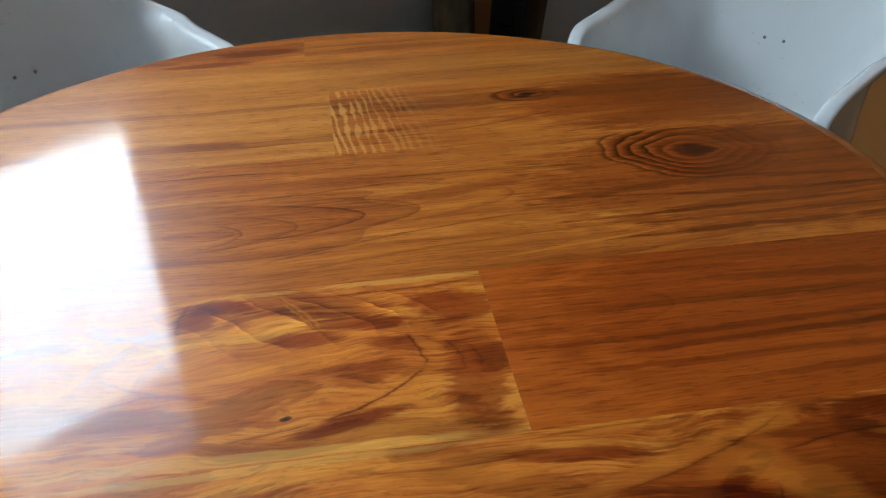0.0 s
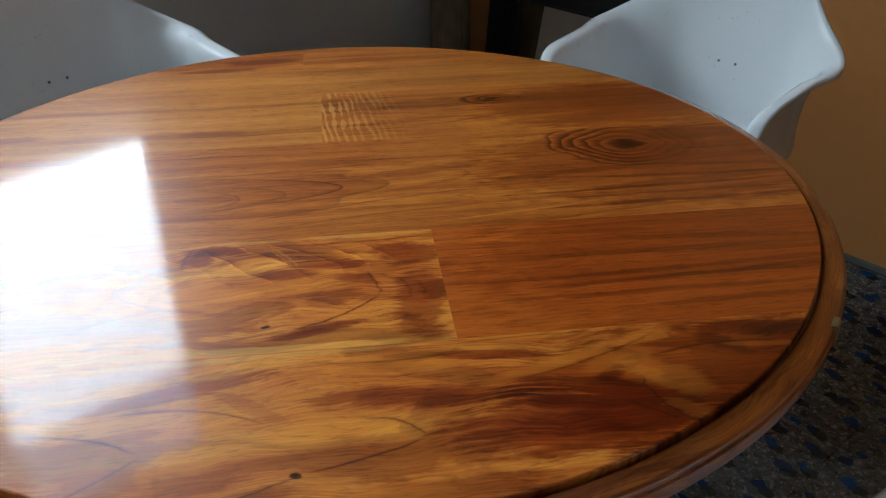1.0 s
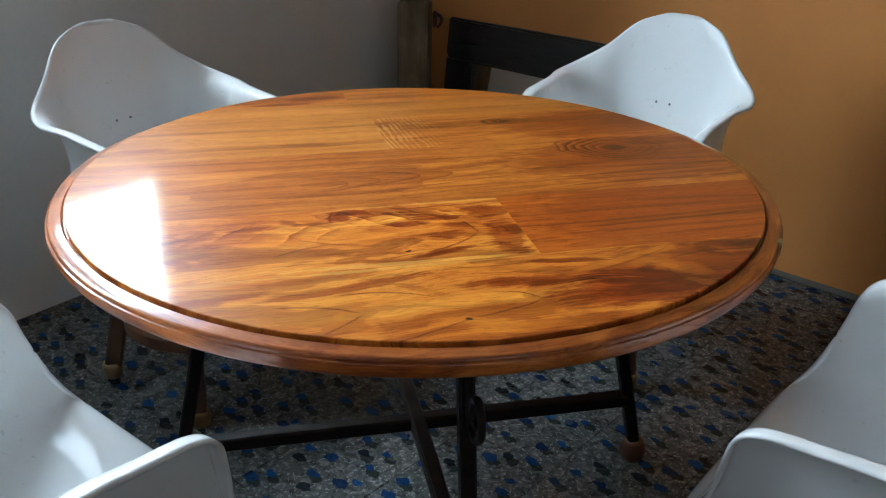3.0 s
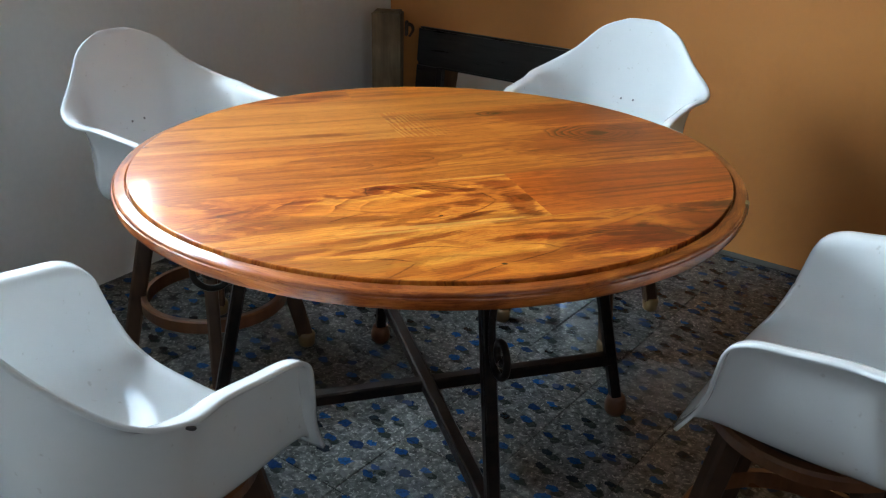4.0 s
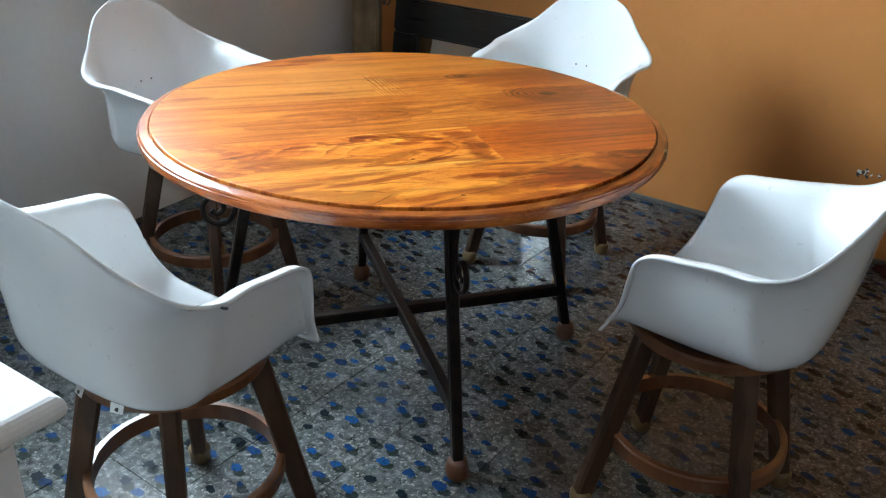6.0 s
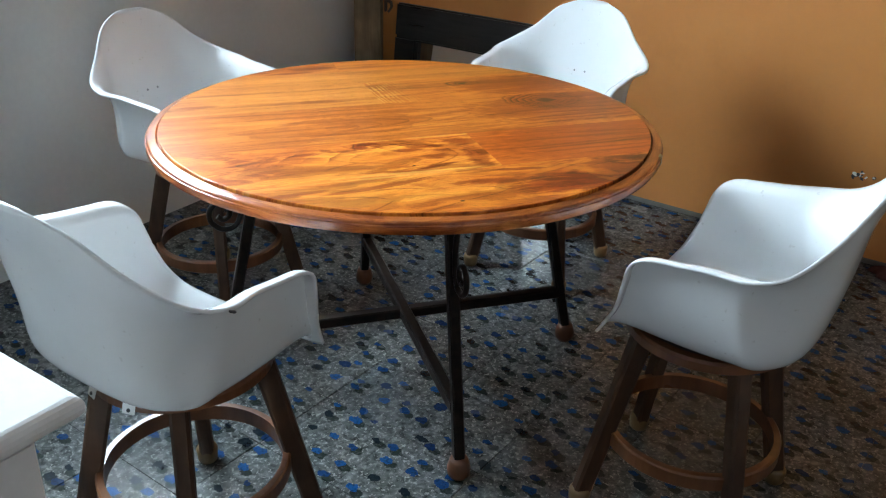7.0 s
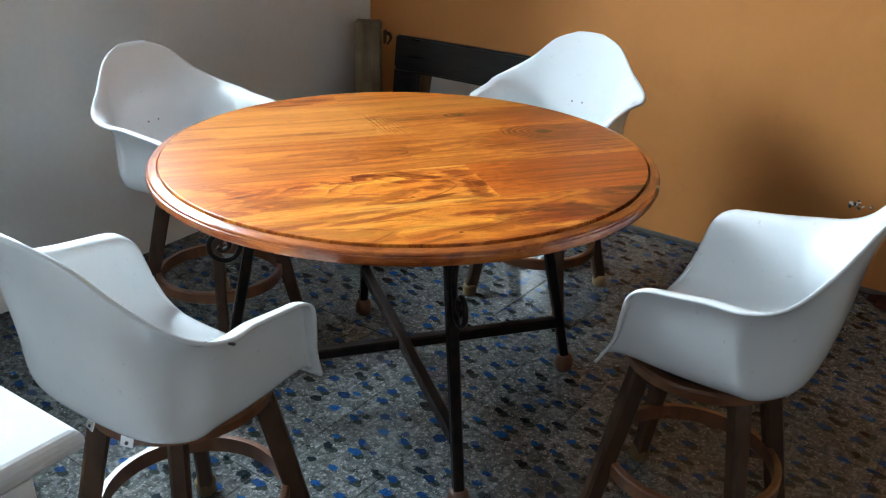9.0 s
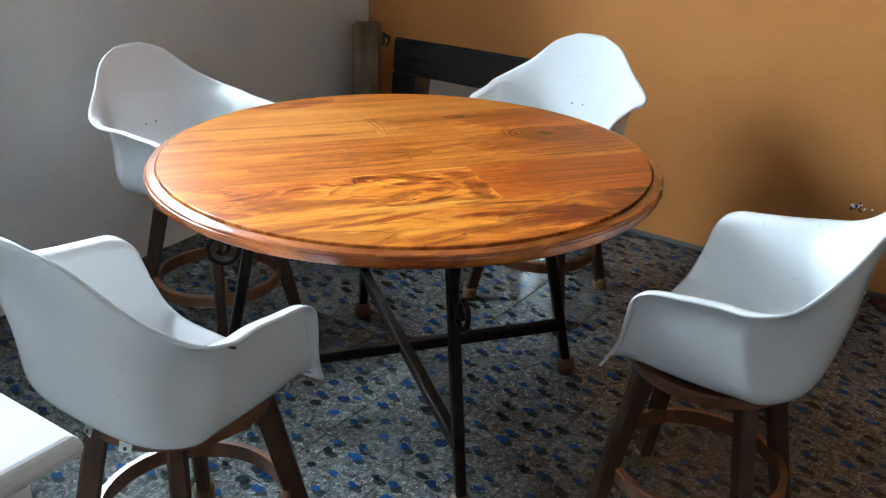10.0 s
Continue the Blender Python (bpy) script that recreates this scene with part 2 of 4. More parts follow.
        colour = t.mix(1.0, colour, t.ramp(d, [(0.0, (0.22, 0.11, 0.08)), (0.17, (0.36, 0.21, 0.15)), (0.24, (0.78, 0.64, 0.54)), (0.75, (0.74, 0.60, 0.50)), (1.25, 1.0)]), "MULTIPLY")
    if ripple:
        u0, u1 = ripple
        x = t.split(t.vec("ADD", base, t.vec("MULTIPLY", fine, (0.006, 0, 0))))
        lean = t.math("MULTIPLY_ADD", x[1], 0.10, x[0])
        wave = t.math("SINE", t.math("MULTIPLY", t.math("MULTIPLY_ADD", t.noise(t.vec("MULTIPLY", base, (30, 9, 1)), 1.0, 1.0), 0.02, lean), 560.0))
        gate = t.noise(t.vec("MULTIPLY", base, (24, 24, 1)), 1.0, 2.0, 0.5)
        bars = t.ramp(t.math("MULTIPLY_ADD", wave, 0.20, gate), [(0.50, 0.0), (0.66, 1.0)])
        mask = t.ramp(t.math("DIVIDE", t.math("SUBTRACT", x[0], u0), u1 - u0), [(0.0, 0.40), (0.3, 0.28), (1.0, 0.0)])
        colour = t.mix(t.math("MULTIPLY", mask, bars), colour, (0.76, 0.42, 0.11))
    height = t.math("MULTIPLY_ADD", pores, 0.040, t.noise(t.coord("Object"), 2.2, 1.0))
    t.bump(height, 0.12, 0.004)
    t.put(t.bsdf.inputs["Coat Roughness"], t.ramp(t.noise(t.coord("Object"), 6.0, 4.0, 0.6), [(0.3, 0.05), (0.75, 0.12)]))
    return t.out(colour)


AMBER = [(0.14, (0.140, 0.027, 0.007)), (0.4, (0.400, 0.099, 0.016)), (0.6, (0.605, 0.176, 0.027)), (0.88, (0.800, 0.310, 0.060))]
RED = [(0.14, (0.130, 0.024, 0.006)), (0.4, (0.320, 0.072, 0.013)), (0.65, (0.470, 0.125, 0.022)), (0.95, (0.640, 0.205, 0.042))]
GOLD = [(0.14, (0.170, 0.040, 0.009)), (0.38, (0.430, 0.125, 0.023)), (0.6, (0.610, 0.208, 0.039)), (0.88, (0.780, 0.345, 0.084))]
HONEY = [(0.12, (0.170, 0.028, 0.005)), (0.34, (0.440, 0.095, 0.013)), (0.52, (0.660, 0.180, 0.024)), (0.80, (0.835, 0.328, 0.055))]
AMBER_RED = [(0.14, (0.155, 0.024, 0.004)), (0.4, (0.440, 0.085, 0.010)), (0.65, (0.630, 0.146, 0.017)), (0.95, (0.790, 0.238, 0.036))]
FRONT_DARK = [(0.06, -0.464, 0.13, 0.018, -5, 0.85), (0.20, -0.510, 0.15, 0.056, 4, 1.0), (0.13, -0.409, 0.075, 0.010, -6, 0.9), (-0.19, -0.428, 0.15, 0.013, 10, 0.85), (0.40, -0.398, 0.12, 0.016, -3, 1.0), (0.346, -0.417, 0.035, 0.014, -30, 0.8),
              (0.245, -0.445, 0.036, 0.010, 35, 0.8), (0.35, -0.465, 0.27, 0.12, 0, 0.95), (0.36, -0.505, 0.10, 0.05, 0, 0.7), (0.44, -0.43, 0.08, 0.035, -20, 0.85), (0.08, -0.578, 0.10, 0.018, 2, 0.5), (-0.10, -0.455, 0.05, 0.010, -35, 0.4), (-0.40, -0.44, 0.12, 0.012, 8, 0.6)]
FRONT_GILT = [(0.20, -0.424, 0.085, 0.011, 22, 0.85), (0.278, -0.398, 0.035, 0.011, 15, 1.0), (0.280, -0.462, 0.050, 0.024, -38, 0.62), (0.262, -0.452, 0.030, 0.0105, -45, 0.5), (0.285, -0.510, 0.032, 0.012, -30, 0.4), (0.245, -0.430, 0.045, 0.016, 25, 0.6), (0.03, -0.415, 0.09, 0.017, -6, 0.75), (-0.02, -0.502, 0.07, 0.018, 0, 0.5),
              (-0.15, -0.472, 0.09, 0.016, 8, 0.45), (-0.21, -0.53, 0.08, 0.018, 0, 0.4), (0.0, -0.578, 0.12, 0.011, 0, 0.5), (0.39, -0.424, 0.05, 0.006, -5, 0.6), (-0.05, -0.395, 0.10, 0.008, 0, 0.6)]
FRONT_LINES = [(-0.30, -0.470, -0.184, -0.506, 0.010, 0.95), (-0.245, -0.549, -0.184, -0.506, -0.004, 0.85), (-0.22, -0.452, -0.081, -0.481, 0.012, 0.95), (-0.16, -0.585, -0.05, -0.546, -0.002, 0.8), (-0.05, -0.546, 0.055, -0.515, -0.003, 0.95), (0.0, -0.485, 0.055, -0.515, 0.010, 0.85),
               (0.10, -0.388, 0.24, -0.385, 0.004, 0.7), (0.148, -0.452, 0.30, -0.390, -0.004, 0.6), (0.26, -0.458, 0.282, -0.522, -0.008, 0.75), (0.232, -0.490, 0.275, -0.525, 0.0, 0.6), (0.28, -0.43, 0.42, -0.425, 0.010, 0.8), (-0.04, -0.402, 0.12, -0.400, -0.006, 0.6)]
wood_front = varnished("burl_board", 1.3, HONEY, 3, 0.6, 6.5, swirl=0.9, depth=0.75, figure=0.5, lines=0.35, bands=0.3, dark=FRONT_DARK, gilt=FRONT_GILT, strokes=FRONT_LINES,
                       sap=[(-0.12, -0.384, 0.22, 0.0050, 0, 0.9), (-0.40, -0.392, 0.14, 0.009, 4, 0.7)], pitch=[(-0.055, -0.546, 0.006, 0.005, 0, 0.95)])
BLOCK_DARK = [(-0.155, -0.172, 0.045, 0.013, -8, 1.0), (-0.06, -0.200, 0.06, 0.014, -12, 0.8), (-0.03, -0.222, 0.060, 0.013, -6, 0.95), (-0.075, -0.236, 0.04, 0.014, 0, 0.9), (0.018, -0.258, 0.05, 0.012, -8, 0.8), (0.060, -0.208, 0.055, 0.036, -6, 0.95), (0.075, -0.310, 0.034, 0.075, 0, 0.85),
              (-0.02, -0.290, 0.04, 0.020, 10, 0.55), (-0.04, -0.346, 0.06, 0.010, 12, 0.9), (-0.174, -0.190, 0.024, 0.018, 60, 0.85), (-0.215, -0.206, 0.04, 0.008, 0, 0.8), (-0.246, -0.195, 0.022, 0.012, -40, 0.75), (-0.30, -0.212, 0.05, 0.012, 5, 0.85), (-0.45, -0.215, 0.04, 0.016, 10, 0.8), (-0.40, -0.30, 0.06, 0.012, 15, 0.5)]
BLOCK_GILT = [(-0.079, -0.194, 0.045, 0.005, -58, 0.9), (-0.023, -0.236, 0.040, 0.0045, -6, 0.95), (-0.12, -0.215, 0.07, 0.006, -4, 0.7), (-0.20, -0.230, 0.08, 0.010, 0, 0.6), (-0.15, -0.268, 0.13, 0.018, 0, 0.5), (0.036, -0.262, 0.020, 0.008, -45, 0.8), (0.0, -0.357, 0.08, 0.008, 6, 0.7), (-0.30, -0.270, 0.08, 0.012, 10, 0.6), (-0.30, -0.335, 0.12, 0.015, 0, 0.5), (-0.03, -0.199, 0.07, 0.0045, -8, 0.8)]
BLOCK_LINES = [(0.016, -0.242, 0.031, -0.290, 0.004, 0.8), (0.031, -0.290, -0.066, -0.342, 0.008, 1.0), (-0.066, -0.342, -0.14, -0.354, 0.0, 0.8), (-0.28, -0.316, -0.20, -0.288, 0.004, 0.8), (-0.247, -0.259, -0.19, -0.286, -0.004, 0.6), (-0.265, -0.203, -0.18, -0.213, 0.004, 0.6), (-0.187, -0.213, -0.176, -0.158, 0.004, 0.7),
               (-0.10, -0.168, 0.10, -0.167, -0.006, 0.8), (-0.101, -0.160, -0.056, -0.232, 0.0, 0.6), (-0.48, -0.20, -0.40, -0.235, 0.004, 0.5), (0.050, -0.255, 0.062, -0.300, 0.004, 0.45), (0.066, -0.262, 0.076, -0.300, 0.004, 0.4)]
wood_dark = varnished("figured_board", 2.7, HONEY, 3, 0.6, 7.0, swirl=1.0, depth=0.8, figure=0.6, lines=0.35, bands=0.3, feather=[(-0.10, -0.205, 0.20, 0.055, 0.040, 0.9), (-0.30, -0.24, 0.16, 0.06, 0.050, -0.8)], dark=BLOCK_DARK, gilt=BLOCK_GILT, strokes=BLOCK_LINES,
                      sap=[(0.02, -0.1575, 0.115, 0.0060, 0, 1.0), (-0.14, -0.160, 0.08, 0.005, 2, 0.7), (-0.10, -0.3725, 0.21, 0.0080, -1, 1.0)], pitch=[(-0.090, -0.334, 0.006, 0.004, 10, 1.0)])
wood_plain = varnished("plain_board", 4.1, AMBER_RED, 2, 0.25, 7.0, swirl=0.2, lines=0.2, bands=0.35, depth=0.45, arches=[(0.271, -0.236, 60, 0.05, 0.35)],
                       # first broad patch puts the window light's falloff to the right into colour
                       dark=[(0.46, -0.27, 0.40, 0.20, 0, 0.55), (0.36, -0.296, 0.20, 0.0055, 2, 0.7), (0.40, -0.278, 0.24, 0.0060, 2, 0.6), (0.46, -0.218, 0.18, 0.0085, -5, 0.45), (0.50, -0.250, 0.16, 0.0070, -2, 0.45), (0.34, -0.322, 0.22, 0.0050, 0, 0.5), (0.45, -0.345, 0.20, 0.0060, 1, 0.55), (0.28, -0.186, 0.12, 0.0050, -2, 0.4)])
wood_cathedral = varnished("cathedral_board", 5.2, AMBER, 3, 0.22, 9.0, swirl=0.3, lines=0.2, bands=0.7, knots=[(-0.185, -0.04, 0.19, 0.042, 2.0)], whorl=(0.412, 0.066, 0.130, 0.076, 6.5), arches=[(-0.002, -0.022, 75, 0.055, 0.95), (-0.135, -0.040, 60, 0.03, 0.7), (-0.075, -0.034, 75, 0.045, 0.6), (0.06, -0.018, 60, 0.06, 0.5), (0.17, 0.0, 60, 0.06, 0.45)],
                           # the wide patch at u 0.47 paints the right end as less lit
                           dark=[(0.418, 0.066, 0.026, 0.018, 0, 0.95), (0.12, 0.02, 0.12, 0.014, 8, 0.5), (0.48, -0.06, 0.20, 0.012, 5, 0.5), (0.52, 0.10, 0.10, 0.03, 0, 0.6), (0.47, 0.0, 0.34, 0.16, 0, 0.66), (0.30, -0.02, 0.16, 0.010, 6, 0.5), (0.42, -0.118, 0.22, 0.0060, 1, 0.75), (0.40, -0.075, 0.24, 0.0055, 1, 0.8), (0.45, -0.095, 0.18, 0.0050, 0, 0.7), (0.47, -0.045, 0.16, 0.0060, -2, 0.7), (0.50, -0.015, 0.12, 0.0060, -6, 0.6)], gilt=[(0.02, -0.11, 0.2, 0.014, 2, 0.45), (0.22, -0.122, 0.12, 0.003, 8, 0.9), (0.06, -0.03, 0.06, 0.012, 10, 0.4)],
                           strokes=[(-0.50, 0.107, -0.05, 0.092, 0.003, 1.0), (-0.12, -0.105, 0.18, -0.05, 0.006, 0.7), (-0.10, -0.125, 0.30, -0.085, 0.004, 0.6), (0.0, 0.06, 0.28, 0.05, 0.004, 0.6), (-0.2, 0.03, 0.06, 0.05, -0.004, 0.6), (0.10, -0.02, 0.40, -0.045, 0.004, 0.6)])
wood_straight = varnished("straight_board", 6.6, GOLD, 3, 0.16, 12.0, swirl=0.25, lines=0.3, bands=0.5, dark=[(-0.50, 0.205, 0.07, 0.014, 0, 0.7), (-0.2, 0.19, 0.06, 0.012, 0, 0.5)], pitch=[(-0.578, 0.186, 0.02, 0.006, 0, 0.7)])
# wide dark patch at u 0.43 is shade painted on the right part
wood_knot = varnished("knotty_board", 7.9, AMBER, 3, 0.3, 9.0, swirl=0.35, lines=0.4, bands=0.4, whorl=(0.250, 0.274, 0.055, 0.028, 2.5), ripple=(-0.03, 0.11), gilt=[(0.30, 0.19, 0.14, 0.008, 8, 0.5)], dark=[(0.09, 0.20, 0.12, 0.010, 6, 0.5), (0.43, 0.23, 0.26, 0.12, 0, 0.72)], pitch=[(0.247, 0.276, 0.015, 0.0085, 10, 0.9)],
                      strokes=[(0.02, 0.17, 0.30, 0.225, -0.012, 0.6), (0.16, 0.25, 0.24, 0.256, 0.004, 0.7), (0.26, 0.256, 0.34, 0.26, 0.003, 0.6)])
wood_far = varnished("far_board", 9.4, AMBER, 4, 0.25, 12.0, swirl=0.5, lines=0.4)
wood_far_dark = varnished("far_figured_board", 11.0, AMBER, 4, 0.4, 12.0, swirl=0.8, lines=0.4, dark=[(-0.13, 0.53, 0.09, 0.018, 0, 0.9), (-0.20, 0.49, 0.08, 0.012, 0, 0.8), (-0.30, 0.51, 0.06, 0.012, 0, 0.6)])
wood_rim = varnished("rim_board", 12.5, RED, 4, 0.8, 9.0, swirl=0.8, lines=0.5, depth=1.1, bands=0.9, figure=0.5, round_trip=0.62)


def oiled(name, a, b, seed, rough=0.45, coat=0.25):
    """Turned or sawn wood of chair frames: grain along z."""
    m = material(name, rough=rough, coat=coat)
    t = Tree(m)
    v = t.coord("Object", (26, 26, 2.2), (seed, seed, seed))
    n = t.noise(v, 1.0, 4.0, 0.6, 0.5)
    blot = t.noise(t.coord("Object", (1, 1, 1), (seed, 0, 3)), 9.0, 3.0)
    col = t.mix(t.ramp(blot, [(0.3, 0.0), (0.75, 0.7)]), t.ramp(n, [(0.25, a), (0.7, b)]), tuple(0.5 * x for x in a))
    t.bump(t.noise(t.coord("Object", (90, 90, 6)), 1.0, 2.0), 0.25, 0.001)
    return t.out(col, t.ramp(blot, [(0.2, rough - 0.12), (0.8, rough + 0.15)]))


leg_wood = oiled("brown_leg_wood", (0.040, 0.017, 0.007), (0.105, 0.045, 0.017), 2.0, 0.6, 0.0)
ring_wood = oiled("red_brown_ring_wood", (0.13, 0.042, 0.012), (0.25, 0.092, 0.030), 5.0, 0.35, 0.6)
old_wood = oiled("weathered_post_wood", (0.11, 0.07, 0.035), (0.32, 0.22, 0.12), 8.0, 0.8, 0.0)
foot_wood = oiled("turned_foot_wood", (0.10, 0.032, 0.010), (0.19, 0.066, 0.02), 3.0, 0.4, 0.4)
cap_wood = oiled("pale_foot_cap", (0.16, 0.095, 0.034), (0.27, 0.17, 0.068), 6.0, 0.4, 0.3)


def white_shell():
    m = material("white_plastic", rough=0.16, colour=(0.74, 0.75, 0.76), spec=0.5)
    t = Tree(m)
    n = t.noise(t.coord("Object"), 5.0, 4.0, 0.6)
    speck = t.ramp(t.noise(t.coord("Object", (1, 1, 1), (4, 4, 4)), 70.0, 2.0), [(0.70, 0.0), (0.78, 0.5)])
    col = t.mix(speck, t.ramp(n, [(0.3, (0.795, 0.81, 0.81)), (0.7, (0.84, 0.85, 0.845))]), (0.55, 0.53, 0.5))
    t.bump(t.noise(t.coord("Object"), 14.0, 2.0), 0.04, 0.004)
    return t.out(col, t.ramp(n, [(0.25, 0.05), (0.75, 0.13)]))


shell_white = white_shell()
screw_dark = material("dark_screw", 0.4, 0.7, (0.08, 0.08, 0.085))
screw_grey = material("grey_screw", 0.45, 0.3, (0.20, 0.20, 0.21))
bracket_metal = material("zinc_bracket", 0.38, 0.6, (0.62, 0.62, 0.60))


def iron():
    m = material("dark_iron", rough=0.42, metal=0.0, colour=(0.03, 0.024, 0.02), spec=0.15)
    t = Tree(m)
    n = t.noise(t.coord("Object"), 30.0, 4.0, 0.6)
    t.bump(n, 0.25, 0.001)
    return t.out(t.ramp(n, [(0.35, (0.007, 0.006, 0.006)), (0.7, (0.022, 0.014, 0.010))]), t.ramp(n, [(0.3, 0.3), (0.8, 0.6)]))


dark_iron = iron()


def plaster(name, a, b, stain, scale=1.0):
    m = material(name, rough=0.75, spec=0.3)
    t = Tree(m)
    v = t.coord("Object")
    n = t.noise(v, 1.7 * scale, 5.0, 0.6)
    fine = t.noise(v, 45.0, 4.0, 0.6)
    col = t.ramp(n, [(0.3, a), (0.7, b)])
    dirt = t.ramp(t.noise(t.coord("Object", (1, 1, 0.6), (3, 1, 2)), 4.5, 6.0, 0.65), [(0.56, 0.0), (0.8, 0.55)])
    col = t.mix(dirt, col, stain)
    col = t.mix(0.12, col, t.ramp(fine, [(0.3, 0.6), (0.7, 1.0)]), "MULTIPLY")
    t.bump(t.math("MULTIPLY_ADD", n, 2.0, fine), 0.25, 0.003)
    return t.out(col, t.ramp(fine, [(0.3, 0.6), (0.7, 0.85)]))


dim_paint = plaster("dull_brown_wall_paint", (0.18, 0.165, 0.145), (0.23, 0.21, 0.18), (0.15, 0.135, 0.115))
grey_paint = plaster("grey_white_paint", (0.71, 0.70, 0.675), (0.765, 0.755, 0.73), (0.64, 0.625, 0.59))
orange_paint = plaster("orange_paint", (0.545, 0.210, 0.055), (0.605, 0.243, 0.068), (0.48, 0.180, 0.045))
white_paint = plaster("white_ceiling_paint", (0.57, 0.56, 0.545), (0.62, 0.61, 0.59), (0.51, 0.50, 0.475))


def terrazzo():
    """Cement floor tile with blue and dark chips in pale grey pebbles."""
    m = material("terrazzo", rough=0.25, spec=0.15, coat=0.08)
    m.node_tree.nodes["Principled BSDF"].inputs["Coat Roughness"].default_value = 0.12
    t = Tree(m)
    g = t.t.nodes.new("ShaderNodeNewGeometry")
    info = t.t.nodes.new("ShaderNodeObjectInfo")
    v = g.outputs["Position"]
    w = t.vec("SUBTRACT", t.noise(v, 44.0, 4.0, 0.62, colour=True), (0.5, 0.5, 0.5))
    vw = t.vec("MULTIPLY", t.vec("ADD", v, t.vec("MULTIPLY", w, (0.030, 0.030, 0))), (1, 1, 0))
    n = t.noise(v, 7.0, 4.0, 0.6)
    mottle = t.noise(v, 48.0, 4.0, 0.6, 0.6)
    base = t.ramp(mottle, [(0.32, (0.031, 0.033, 0.032)), (0.42, (0.068, 0.072, 0.069)), (0.56, (0.106, 0.111, 0.106)), (0.68, (0.19, 0.195, 0.184))])
    base = t.mix(0.5, base, t.ramp(n, [(0.3, 0.6), (0.7, 1.0)]), "MULTIPLY")
    fleck = t.ramp(t.noise(v, 105.0, 3.0, 0.55, 0.7), [(0.57, 0.0), (0.64, 1.0)])
    col = t.mix(t.math("MULTIPLY", fleck, 0.6), base, (0.34, 0.34, 0.315))
    # leaf-shaped chips with a dark green shadow beside each
    leaf = t.vec("MULTIPLY", vw, (0.85, 1.22, 0))
    vd = t.vec("ADD", leaf, (-0.016, 0.010, 0))
    cell = t.split(t.cells(leaf, 13.5, 0.75, "Color"))
    beside = t.split(t.cells(vd, 13.5, 0.75, "Color"))
    darkc = t.math("MULTIPLY", t.ramp(t.cells(vd, 13.5, 0.75), [(0.19, 1.0), (0.22, 0.0)]), t.ramp(beside[2], [(0.15, 0.0), (0.20, 1.0)]))
    col = t.mix(t.math("MULTIPLY", darkc, 0.85), col, (0.010, 0.016, 0.014))
    size = t.math("MULTIPLY_ADD", cell[1], 0.10, 0.135)
    chip = t.math("LESS_THAN", t.cells(leaf, 13.5, 0.75), size)
    blue = t.ramp(cell[0], [(0.0, (0.003, 0.020, 0.075)), (0.25, (0.004, 0.036, 0.125)), (0.55, (0.005, 0.058, 0.19)), (0.78, (0.005, 0.011, 0.016)), (1.0, (0.010, 0.022, 0.03))], "CONSTANT")
    blue = t.mix(t.ramp(t.noise(v, 120.0, 3.0, 0.6), [(0.36, 0.6), (0.52, 0.0)]), blue, (0.004, 0.012, 0.022))
    col = t.mix(t.math("MULTIPLY", chip, 0.95), col, blue)
    tint = t.ramp(info.outputs["Random"], [(0.0, 0.86), (1.0, 1.08)])
    col = t.mix(1.0, col, tint, "MULTIPLY")
    worn = t.noise(v, 3.0, 4.0, 0.6)
    t.bump(t.math("MULTIPLY_ADD", n, 0.6, t.noise(v, 60.0, 2.0)), 0.05, 0.002)
    return t.out(col, t.ramp(worn, [(0.3, 0.20), (0.75, 0.32)]))


floor_tile = terrazzo()
rust_iron = plaster("rusty_iron", (0.035, 0.022, 0.014), (0.08, 0.045, 0.025), (0.02, 0.014, 0.01), 6.0)
dark_cloth = plaster("dark_red_cloth", (0.045, 0.012, 0.008), (0.075, 0.02, 0.013), (0.03, 0.009, 0.006), 4.0)
grout = material("dark_grout", 0.85, colour=(0.06, 0.057, 0.052))
cement = plaster("pale_cement", (0.12, 0.115, 0.105), (0.18, 0.17, 0.155), (0.09, 0.082, 0.072), 4.0)
frame_black = material("black_lacquer", 0.3, colour=(0.012, 0.011, 0.011), coat=0.3)
tb = Tree(frame_black)
nb = tb.noise(tb.coord("Object", (3, 30, 30)), 2.0, 4.0, 0.6)
tb.bump(nb, 0.3, 0.002)
tb.out(tb.ramp(nb, [(0.3, (0.008, 0.007, 0.007)), (0.75, (0.028, 0.025, 0.023))]), tb.ramp(nb, [(0.3, 0.25), (0.8, 0.5)]))
mirror_glass = material("mirror_glass", 0.03, 1.0, (0.86, 0.87, 0.86))
white_lacquer = plaster("white_cabinet_paint", (0.84, 0.835, 0.82), (0.87, 0.865, 0.85), (0.80, 0.785, 0.76))
Tree(white_lacquer).bsdf.inputs["Roughness"].default_value = 0.4
pane_glass = material("window_glass", 0.0, colour=(1, 1, 1))
pane_glass.node_tree.nodes["Principled BSDF"].inputs["Transmission Weight"].default_value = 1.0
pane_glass.node_tree.nodes["Principled BSDF"].inputs["IOR"].default_value = 1.05
blind_cloth = material("blind_cloth", 0.8, colour=(0.70, 0.76, 0.82), spec=0.1)
bt = blind_cloth.node_tree
through_cloth = bt.nodes.new("ShaderNodeBsdfTranslucent")
through_cloth.inputs[0].default_value = (0.66, 0.76, 0.86, 1)
blend = bt.nodes.new("ShaderNodeMixShader")
blend.inputs[0].default_value = 0.6
bt.links.new(bt.nodes["Principled BSDF"].outputs[0], blend.inputs[1])
bt.links.new(through_cloth.outputs[0], blend.inputs[2])
bt.links.new(blend.outputs[0], bt.nodes["Material Output"].inputs[0])
